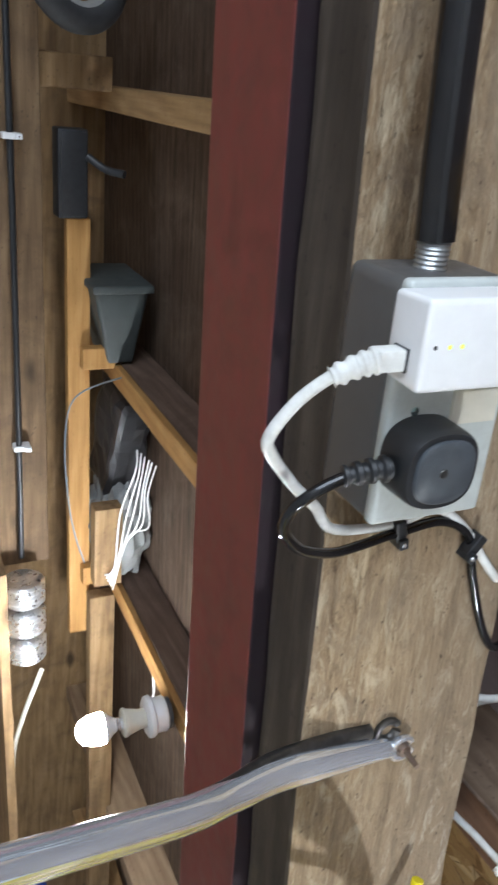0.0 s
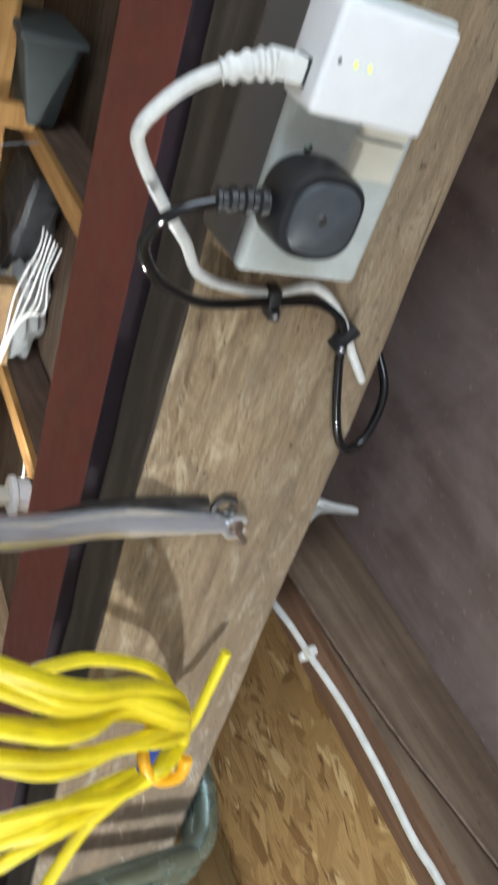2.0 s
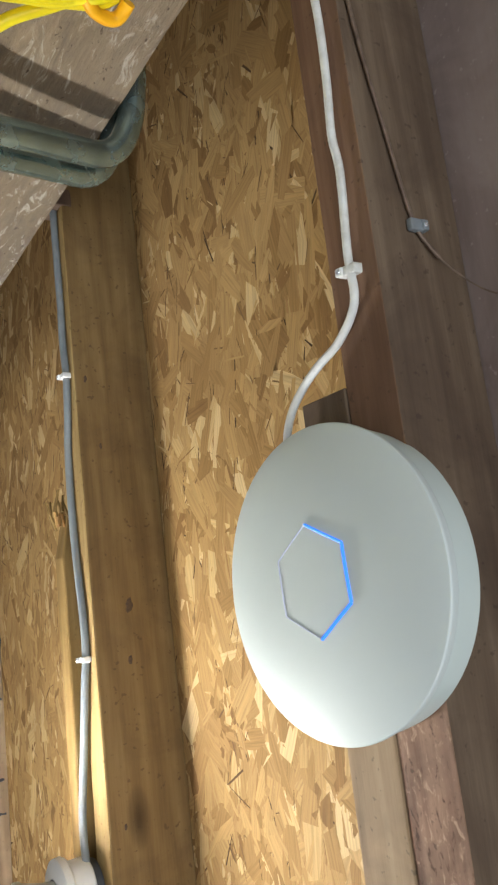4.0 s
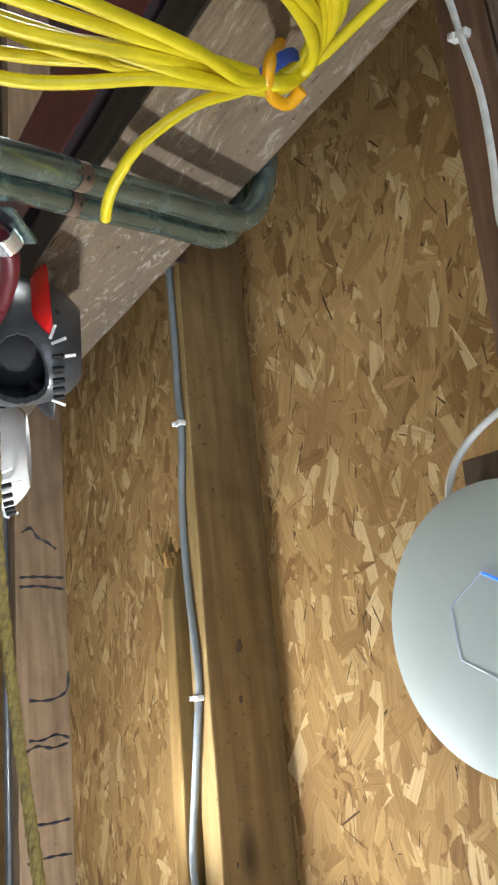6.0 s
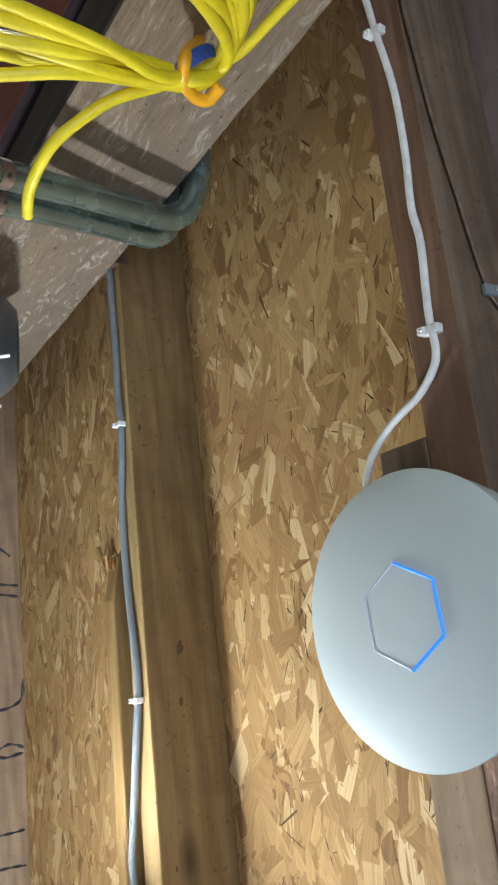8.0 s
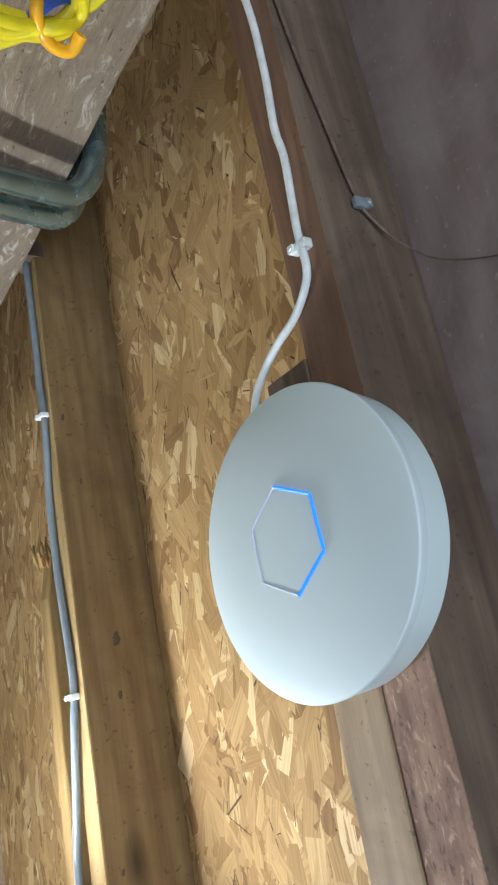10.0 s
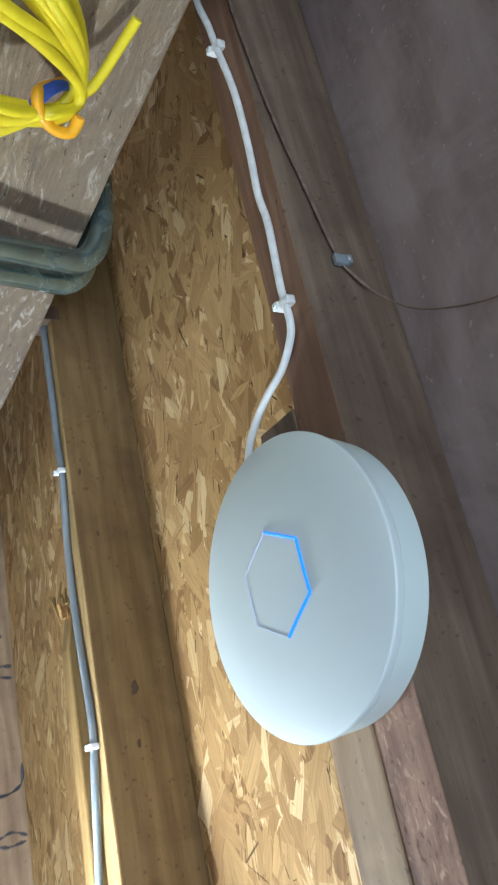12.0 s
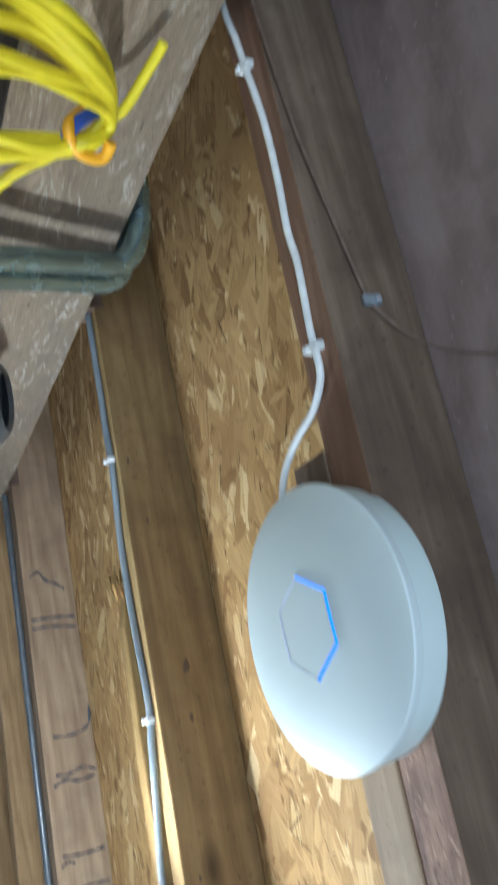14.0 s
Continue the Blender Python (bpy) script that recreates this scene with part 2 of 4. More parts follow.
c_n = noise_at(c_nt, coords(c_nt, (30, 30, 6)), 1.0, 3, 0.5)
c_nt.links.new(ramp(c_nt, c_n, (0.3, (0.80, 0.84, 0.92)), (0.7, (0.93, 0.95, 0.98))), c_b.inputs["Base Color"])
c_nt.links.new(ramp(c_nt, c_n, (0.3, (0.07,) * 3), (0.7, (0.15,) * 3)), c_b.inputs["Roughness"])
bump(c_nt, c_b, c_n, 0.12, 0.002)
M["foil"] = plain("bright_ribbed_metal", (0.75, 0.76, 0.78), 0.3, 0.9, 0.08, 90, 0.1)
M["darksteel"] = plain("tarnished_steel_and_shadow", (0.10, 0.095, 0.09), 0.4, 0.8, 0.3, 90, 0.2)
M["steel"] = plain("green_grey_galvanised_tube", (0.29, 0.39, 0.38), 0.24, 0.85, 0.22, 30, 0.05, (0.15, 0.20, 0.19), 0.5)
M["yellow"] = plain("yellow_pvc", (0.76, 0.62, 0.010), 0.42, 0.0, 0.1, 50, 0.12, (0.5, 0.39, 0.02), 0.4)
M["orange"] = plain("orange_hook_coating", (0.82, 0.40, 0.01), 0.35, 0.0, 0.1, 60, 0.05)
M["blue"] = plain("blue_webbing", (0.03, 0.075, 0.36), 0.6, 0.0, 0.25, 300, 0.4)
M["apwhite"] = plain("satin_white_polycarbonate", (0.60, 0.655, 0.64), 0.55, 0.0, 0.012, 30, 0.0)
M["aprim"] = plain("pale_grey_rim", (0.58, 0.65, 0.62), 0.45, 0.0, 0.02, 30, 0.0)
M["led"] = glowing("blue_led", (0.03, 0.2, 1.0), 0.85)
M["led_dim"] = plain("unlit_light_guide", (0.60, 0.64, 0.80), 0.3, 0.0, 0.02, 40, 0)
M["led_green"] = glowing("green_led", (0.5, 1.0, 0.05), 1.0)
M["grey"] = plain("grey_cable_sheath", (0.19, 0.215, 0.235), 0.5, 0.0, 0.12, 80, 0.1, (0.2, 0.19, 0.17), 0.5)
M["bulb"] = glowing("lit_bulb", (0.97, 1.0, 0.96), GLOW[0])
M["weaker_bulb"] = glowing("weaker_lit_bulb", (0.97, 1.0, 0.96), GLOW[1])
M["red"] = plain("red_gloss", (0.62, 0.012, 0.01), 0.22, 0.0, 0.08, 40, 0.02)
M["maroon"] = plain("maroon_rubber", (0.10, 0.008, 0.016), 0.35, 0.0, 0.2, 50, 0.1)
M["shellblack"] = plain("matt_black_shell", (0.022, 0.022, 0.024), 0.4, 0.0, 0.3, 60, 0.1)
M["shellgrey"] = plain("dark_grey_shell", (0.06, 0.065, 0.072), 0.35, 0.0, 0.25, 50, 0.05)
M["palegrey"] = plain("pale_grey_paint", (0.42, 0.45, 0.48), 0.3, 0.0, 0.06, 50, 0.02)
M["foam"] = plain("black_padding", (0.012, 0.013, 0.016), 0.9, 0.0, 0.4, 120, 0.6)
M["binplastic"] = plain("dark_grey_green_plastic", (0.05, 0.06, 0.058), 0.55, 0.0, 0.15, 30, 0.1, (0.06, 0.06, 0.055), 0.5)
M["rubber"] = plain("tyre_rubber", (0.03, 0.03, 0.031), 0.7, 0.0, 0.3, 90, 0.3)
M["rim"] = plain("pale_metal_rim", (0.55, 0.55, 0.54), 0.35, 0.6, 0.1, 40, 0.05)
M["rope"] = plain("yellow_brown_rope", (0.36, 0.265, 0.08), 0.85, 0.0, 0.35, 220, 0.8, (0.12, 0.1, 0.07), 0.7)
M["wall"] = plain("painted_block_wall", (0.62, 0.61, 0.59), 0.85, 0.0, 0.12, 8, 0.4, (0.3, 0.28, 0.25), 0.5)
M["floor"] = plain("concrete_floor", (0.48, 0.47, 0.45), 0.8, 0.0, 0.15, 6, 0.4, (0.24, 0.22, 0.2), 0.5)
M["ink"] = plain("black_marker_ink", (0.012, 0.012, 0.02), 0.5, 0.0, 0.2, 200, 0.0)
M["knot"] = plain("dark_knot_wood", (0.075, 0.042, 0.02), 0.6, 0.0, 0.5, 400, 0.3)
M["galv"] = plain("dull_galvanised_steel", (0.42, 0.43, 0.43), 0.38, 0.8, 0.15, 90, 0.1)
M["rust"] = plain("rusty_steel", (0.20, 0.14, 0.105), 0.6, 0.6, 0.35, 120, 0.4)


def sheeting():
    m, nt, b = nodes_of("clear_polythene", 0.22)
    b.inputs["Base Color"].default_value = (0.42, 0.43, 0.42, 1)
    b.inputs["Transmission Weight"].default_value = 0.35
    n = noise_at(nt, coords(nt, (40, 40, 12)), 1.0, 4, 0.6, 1.0)
    bump(nt, b, n, 0.8, 0.004)
    return m


M["bag"] = sheeting()


# ---- mesh helpers ----
def mesh_object(name, bm, mat, parent=None, label="", smooth=False, category="", group="", kind=""):
    me = bpy.data.meshes.new(name)
    bmesh.ops.recalc_face_normals(bm, faces=bm.faces)
    bm.to_mesh(me)
    bm.free()
    for x in (mat if isinstance(mat, (list, tuple)) else (mat,)):
        me.materials.append(x)
    if smooth:
        for p in me.polygons:
            p.use_smooth = True
        me.set_sharp_from_angle(angle=radians(38))
    ob = new(name, me)
    if parent is not None:
        ob.parent = parent
    return tagged(ob, label, category, group, kind)


def part(name, bm, mat, parent, label="", smooth=True):
    return mesh_object(name, bm, mat, parent, label, smooth)


def thing(name, label, category, group="", kind=""):
    return tagged(new(name), label, category, group, kind)


def slab(x0, x1, y0, y1, z0, z1, bevel=0.002, segs=2):
    bm = bmesh.new()
    bmesh.ops.create_cube(bm, size=1, matrix=Matrix.Translation(((x0 + x1) / 2, (y0 + y1) / 2, (z0 + z1) / 2)) @ Matrix.Diagonal((x1 - x0, y1 - y0, z1 - z0, 1)))
    if bevel:
        bmesh.ops.bevel(bm, geom=bm.edges[:], offset=bevel, segments=segs, profile=0.6, affect="EDGES")
    return bm


def timber(x0, x1, y0, y1, z0, z1, step=0.06, wear=0.003, bevel=0.003, seed=0):
    """A sawn timber with softened, slightly wandering edges."""
    bm = slab(x0, x1, y0, y1, z0, z1, 0)
    size = (x1 - x0, y1 - y0, z1 - z0)
    a = size.index(max(size))
    for ax in range(3):
        cuts = int(size[ax] / (step if ax == a else 0.035))
        lo = (x0, y0, z0)[ax]
        for i in range(1, min(cuts, 90)):
            co = [0, 0, 0]
            co[ax] = lo + size[ax] * i / min(cuts, 90)
            no = [0, 0, 0]
            no[ax] = 1
            bmesh.ops.bisect_plane(bm, geom=bm.verts[:] + bm.edges[:] + bm.faces[:], plane_co=co, plane_no=no)
    sharp = [e for e in bm.edges if len(e.link_faces) == 2 and e.calc_face_angle(0) > 1]
    bmesh.ops.bevel(bm, geom=sharp, offset=bevel, segments=2, profile=0.5, affect="EDGES")
    for v in bm.verts:
        n = noise.noise_vector(v.co * 9 + Vector((seed, seed * 2, 0))) * 0.6 + noise.noise_vector(v.co * 34 + Vector((seed, 0, 0))) * 0.4
        n[a] *= 0.3
        v.co += n * wear
    return bm


def smooth_path(pts, n=10, closed=False):
    pts = [Vector(p) for p in pts]
    out = []
    k = len(pts)
    for i in range(k if closed else k - 1):
        if closed:
            p0, p1, p2, p3 = pts[i - 1], pts[i], pts[(i + 1) % k], pts[(i + 2) % k]
        else:
            p0, p1, p2, p3 = pts[max(i - 1, 0)], pts[i], pts[i + 1], pts[min(i + 2, k - 1)]
        for j in range(n):
            t = j / n
            out.append(0.5 * ((2 * p1) + (p2 - p0) * t + (2 * p0 - 5 * p1 + 4 * p2 - p3) * t * t + (3 * p1 - p0 - 3 * p2 + p3) * t ** 3))
    if not closed:
        out.append(pts[-1])
    return out


def tube(pts, radius, sides=12, closed=False, n=10, bm=None, flat=None, caps=True):
    """A round bar swept along a smooth path. radius: one number, or a function of the share along the path. flat: squash across the path."""
    bm = bm or bmesh.new()
    path = smooth_path(pts, n, closed)
    k = len(path)
    tangents = [((path[(i + 1) % k] if closed or i < k - 1 else path[i]) - (path[i - 1] if closed or i else path[i])).normalized() for i in range(k)]
    up = tangents[0].orthogonal().normalized()
    rings = []
    for i in range(k):
        t = tangents[i]
        up = (up - t * up.dot(t)).normalized()
        side = t.cross(up)
        r = radius(i / (k - 1)) if callable(radius) else radius
        f = flat(i / (k - 1)) if flat else 1.0
        rings.append([bm.verts.new(path[i] + (up * math.cos(a) * f + side * math.sin(a)) * r) for a in (2 * math.pi * j / sides for j in range(sides))])
    for i in range(k if closed else k - 1):
        a, b = rings[i], rings[(i + 1) % k]
        for j in range(sides):
            bm.faces.new((a[j], a[(j + 1) % sides], b[(j + 1) % sides], b[j]))
    if caps and not closed:
        bm.faces.new(rings[0][::-1])
        bm.faces.new(rings[-1])
    return bm


def lathe(profile, sides=48, matrix=None):
    """Rotate (radius, height) pairs about z."""
    bm = bmesh.new()
    rings = []
    for r, z in profile:
        if r < 1e-6:
            rings.append([bm.verts.new((0, 0, z))])
        else:
            rings.append([bm.verts.new((r * math.cos(a), r * math.sin(a), z)) for a in (2 * math.pi * j / sides for j in range(sides))])
    for a, b in zip(rings, rings[1:]):
        for j in range(sides):
            k = (j + 1) % sides
            if len(a) == 1:
                bm.faces.new((a[0], b[j], b[k]))
            elif len(b) == 1:
                bm.faces.new((a[j], b[0], a[k]))
            else:
                bm.faces.new((a[j], a[k], b[k], b[j]))
    if matrix is not None:
        bmesh.ops.transform(bm, matrix=matrix, verts=bm.verts[:])
    return bm


def moved(bm, m):
    bmesh.ops.transform(bm, matrix=m, verts=bm.verts[:])
    return bm


# ---- the large structure ----
DECK = 2.164
X0, X1, Y0, Y1 = -2.4, 3.6, -3.2, 2.15
mesh_object("floor", slab(X0, X1, Y0, Y1, -0.1, 0, 0), M["floor"], label="worn grey concrete garage floor", category="floor", kind="structure")
# west wall leaves an unseen opening, added so the fill daylight gets in
west = slab(X0 - 0.1, X0, 0.3, Y1, -0.1, 2.3, 0)
for y0, y1, z0, z1 in ((Y0, -2.9, -0.1, 2.3), (-2.9, 0.3, 1.98, 2.3)):
    bmesh.ops.create_cube(west, size=1, matrix=Matrix.Translation((X0 - 0.05, (y0 + y1) / 2, (z0 + z1) / 2)) @ Matrix.Diagonal((0.1, y1 - y0, z1 - z0, 1)))
mesh_object("wall_west", west, M["wall"], label="pale painted block wall with an unseen doorway added for fill light", category="wall", kind="structure")
mesh_object("wall_south", slab(X0 - 0.1, X1 + 0.1, Y0 - 0.1, Y0, -0.1, 2.3, 0), M["wall"], label="pale painted block garage wall", category="wall", kind="structure")
mesh_object("wall_east", slab(X1, X1 + 0.1, Y0, Y1, -0.1, 2.3, 0), M["wall"], label="pale painted block garage wall", category="wall", kind="structure")
mesh_object("wall_north", slab(X0 - 0.1, X1 + 0.1, Y1, Y1 + 0.1, -0.1, 2.3, 0), M["plank"], label="dark boarded timber wall behind the rails", category="wall", kind="structure")


def deck_panels(*areas):
    bm = bmesh.new()
    for x0, x1, y0, y1 in areas:
        b = slab(x0, x1, y0, y1, DECK, DECK + 0.018, 0.0015)
        me = bpy.data.meshes.new("tmp")
        b.to_mesh(me)
        b.free()
        bm.from_mesh(me)
        bpy.data.meshes.remove(me)
    return bm


mesh_object("ceiling", deck_panels((X0, X1, 0.753, Y1)), M["deck_brown"], label="dark brown board ceiling behind the beams", category="ceiling", kind="structure")
mesh_object("ceiling", deck_panels((X0, 0.616, Y0, 0.75)), M["deck"], label="dark brown stained plywood deck above the joists", category="ceiling", kind="structure")


def osb_ceiling(x0, x1, y0, y1, count, seed):
    """Oriented strand board: a flat sheet with thousands of thin overlapping wood strands pressed into its underside."""
    rng = random.Random(seed)
    verts, faces, uvs, tone = [], [], [], [0, 0]
    for c in ((x0, y0), (x1, y0), (x1, y1), (x0, y1)):
        verts.append((*c, DECK + 0.0))
    faces.append((0, 1, 2, 3))
    uvs += [(0, 0), (0.5, 0), (0.5, 0.5), (0, 0.5)]
    for c in ((x0, y0), (x1, y0), (x1, y1), (x0, y1)):
        verts.append((*c, DECK + 0.018))
    faces.append((7, 6, 5, 4))
    uvs += [(0, 0), (0.5, 0), (0.5, 0.5), (0, 0.5)]
    for _ in range(count):
        big = rng.random() ** 1.7
        length = 0.022 + 0.1 * big * rng.uniform(0.7, 1.1)
        width = min(length * rng.uniform(0.16, 0.46), 0.030) + 0.002
        thin = rng.random() < 0.46
        if thin:
            width = rng.uniform(0.0006, 0.0030)
            length *= 0.62
        tone.append(1 if thin and rng.random() < 0.50 else 0)
        ang = rng.gauss(92, 27) if rng.random() < 0.84 else rng.uniform(0, 180)
        ca, sa = math.cos(radians(ang)), math.sin(radians(ang))
        cx, cy = rng.uniform(x0 + 0.012, x1 - 0.012), rng.uniform(y0, y1)
        z = DECK - 0.0003 - rng.random() * 0.0012
        tilt, tilt2 = rng.gauss(0, 0.008), rng.gauss(0, 0.02)
        l, w = length / 2, width / 2
        skew = rng.uniform(-0.5, 0.5) * w
        outline = [(-l, -w * rng.uniform(0.5, 1)), (-l * 0.35, -w * rng.uniform(0.8, 1.1)), (l * 0.4, -w * rng.uniform(0.8, 1.1)), (l + skew, -w * rng.uniform(0.2, 0.9)),
                   (l - skew, w * rng.uniform(0.2, 0.9)), (l * 0.3, w * rng.uniform(0.8, 1.1)), (-l * 0.4, w * rng.uniform(0.8, 1.1)), (-l - skew, w * rng.uniform(0.4, 1))]
        i = len(verts)
        for u, v in outline:
            x, y = cx + u * ca - v * sa, cy + u * sa + v * ca
            verts.append((min(max(x, x0), x1), min(max(y, y0), y1), min(z + u * tilt + v * tilt2, DECK - 0.0002)))
            uvs.append((u, v))
        faces.append(tuple(range(i + 7, i - 1, -1)))
    me = bpy.data.meshes.new("ceiling")
    me.from_pydata(verts, [], faces)
    layer = me.uv_layers.new(name="UVMap")
    flat = np.zeros((len(me.loops), 2), dtype=np.float32)
    idx = np.zeros(len(me.loops), dtype=np.int32)
    me.loops.foreach_get("vertex_index", idx)
    table = np.array(uvs, dtype=np.float32)
    flat[:] = table[idx]
    layer.data.foreach_set("uv", flat.ravel())
    me.materials.append(M["strand"])
    me.materials.append(M["sliver"])
    me.polygons.foreach_set("material_index", tone)
    return tagged(new("ceiling", me), "golden brown strand board ceiling panel between joists", "ceiling", kind="structure")


osb_ceiling(0.62, 1.17, -1.5, 0.75, 11500, 3)
osb_ceiling(1.173, 2.3, -1.5, 0.75, 14000, 5)
osb_ceiling(0.62, 2.3, Y0, -1.503, 1500, 6)
osb_ceiling(2.303, X1, Y0, 0.75, 1500, 7)

# joists
J = "sawn softwood ceiling joist, "
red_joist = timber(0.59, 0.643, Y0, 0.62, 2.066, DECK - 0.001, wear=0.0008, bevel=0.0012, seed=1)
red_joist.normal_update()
# side faces get a darker wood, their shade put into the colour
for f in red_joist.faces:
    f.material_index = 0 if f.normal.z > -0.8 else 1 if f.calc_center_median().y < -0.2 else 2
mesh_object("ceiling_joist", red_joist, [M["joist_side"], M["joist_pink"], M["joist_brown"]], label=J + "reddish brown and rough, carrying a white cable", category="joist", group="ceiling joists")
mesh_object("ceiling_joist", timber(0.6440, 0.698, Y0, -0.19, 2.0645, DECK - 0.001, wear=0.0008, bevel=0.0012, seed=2), M["joist_grey"], label="greyed timber doubled against the reddish joist", category="joist", group="ceiling joists")
mesh_object("block", timber(0.6440, 0.698, -0.188, -0.045, 2.0645, DECK - 0.001, wear=0.0008, bevel=0.0012, seed=8), M["joist_side"], label="dark brown timber block beside the reddish joist", category="block")
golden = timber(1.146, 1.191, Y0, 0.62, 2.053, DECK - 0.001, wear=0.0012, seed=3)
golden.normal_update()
# underside takes a paler copy of the wood, coloured as lit by the lamp
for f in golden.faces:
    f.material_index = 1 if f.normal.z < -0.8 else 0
yellow_joist = mesh_object("ceiling_joist", golden, [M["joist_olive"], M["joist_lit"]], label=J + "yellow-brown with dark knots and a grey cable", category="joist", group="ceiling joists")
sister = timber(1.224, 1.254, -2.9, -0.05, 2.050, DECK - 0.001, wear=0.0016, seed=4)
for v in sister.verts:
    v.co.x += max(0.0, -0.05 - v.co.y) * 0.014
    if v.co.y > -0.1:
        v.co.y += 0.03 * noise.noise(v.co * 90)
        v.co.z += 0.012 * (v.co.y + 0.1) / 0.05
torn_joist = mesh_object("ceiling_joist", sister, M["joist_golden"], label="pale timber with a torn splintered end beside the joist", category="joist", group="ceiling joists")
for y, z, r in ((-0.183, 2.103, 0.0085), (-0.251, 2.099, 0.005), (0.024, 2.082, 0.0035), (0.114, 2.068, 0.004), (-0.62, 2.12, 0.007), (-0.44, 2.075, 0.0035)):
    bm = moved(lathe([(0, 0.0006), (0.5, 0.0005), (0.8, 0.0003), (1, 0)], 18), pose(1.1457, y, z, 0, -90, 0) @ Matrix.Diagonal((r * 0.55, r * 1.05, 1, 1)))
    for v in bm.verts:
        k = 1 + 0.45 * noise.noise(Vector((v.co.y * 300, v.co.z * 300, r * 900)))
        v.co.y, v.co.z = y + (v.co.y - y) * k + 0.3 * (v.co.z - z), z + (v.co.z - z) * k
    part("knot", bm, M["knot"], yellow_joist, "dark knot")
rng = random.Random(17)
for i in range(16):
    l, w = rng.uniform(0.012, 0.035), rng.uniform(0.0015, 0.005)
    sp = slab(-w, w, 0, l, -0.0012, 0.0012, 0)
    for v in sp.verts:
        if v.co.y > l * 0.5:
            v.co.x *= 0.15
    part("splinter", moved(sp, pose(rng.uniform(1.224, 1.254), -0.060 + rng.uniform(-0.012, 0.012), rng.uniform(2.046, 2.064), rng.uniform(-22, 12), 0, rng.uniform(-28, 28))), M["joist_golden"] if i % 3 else M["batten"], torn_joist, smooth=False)
joist_marked = mesh_object("ceiling_joist", timber(1.92, 1.97, Y0, Y1, 2.05, DECK - 0.001, wear=0.0012, seed=5), M["joist_red"], label=J + "brown with black marker lines", category="joist", group="ceiling joists")
# joist coloured dark for its shaded side, added strip orange for its lit underside
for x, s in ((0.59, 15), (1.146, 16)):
    mesh_object("ceiling_joist", timber(x, x + 0.047, 0.625, Y1, 2.077, DECK - 0.001, wear=0.0012, seed=s), M["joist_dark"], label=J + "dark brown for its shaded sides, butted on behind the beam", category="joist", group="ceiling joists")
    mesh_object("lath", timber(x, x + 0.047, 0.68, Y1 - 0.01, 2.062, 2.0765, wear=0.0008, bevel=0.0015, seed=s + 3), M["joist_orange"], label="orange-brown strip added as the lit underside of the joist", category="lath", group="joist laths")
for x, s in ((0.02, 6), (-0.56, 7), (-1.15, 8), (-1.75, 9), (2.52, 10), (3.1, 11)):
    mesh_object("ceiling_joist", timber(x, x + 0.047, Y0, Y1, 2.066, DECK - 0.001, wear=0.0012, seed=s), M["joist"], label=J + "plain brown", category="joist", group="ceiling joists")

# the main beam, skewed a little to the joists
YAW = -3.4
SKEW = Matrix.Translation((0, 0.42, 0)) @ pose(0, 0, 0, 0, 0, YAW)
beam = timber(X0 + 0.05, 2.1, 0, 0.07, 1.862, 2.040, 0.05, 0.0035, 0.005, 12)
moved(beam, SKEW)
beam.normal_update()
# faces pointing down take the darker wood
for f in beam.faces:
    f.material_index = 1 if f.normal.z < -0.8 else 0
mesh_object("wooden_beam", beam, [M["beam"], M["beam_under"]], label="old weathered timber beam under the joists, pale and stained", category="beam", kind="structure")
for x in (0.02, 1.146, 1.92, -0.56, -1.15):
    mesh_object("packer", moved(slab(x, x + 0.045, 0.01, 0.065, 2.038, 2.068, 0.002), SKEW), M["joist_dark"], label="small wooden packer between beam and joist", category="packer", group="beam packers")
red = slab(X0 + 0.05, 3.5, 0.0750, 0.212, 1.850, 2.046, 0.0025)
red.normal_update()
# front faces near black: shade behind the timber beam put into the colour
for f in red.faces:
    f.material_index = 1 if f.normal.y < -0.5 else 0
mesh_object("steel_beam", moved(red, SKEW), [M["redpaint"], M["red_shade"]], label="dark red oxide painted beam behind the timber beam", category="beam", kind="structure")

# unseen timbers added to stop the rear lamp shining over the beams
for a, b in ((-0.513, 0.02), (0.067, 0.59), (0.643, 1.146), (1.191, 1.92), (1.97, 2.52)):
    mesh_object("blocking", moved(timber(a + 0.004, b - 0.004, 0.275, 0.32, 2.047, DECK - 0.001, wear=0.001, seed=40), SKEW), M["joist_dark"], label="unseen dark timber added between joists to stop lamp light", category="blocking", group="joist blocking")

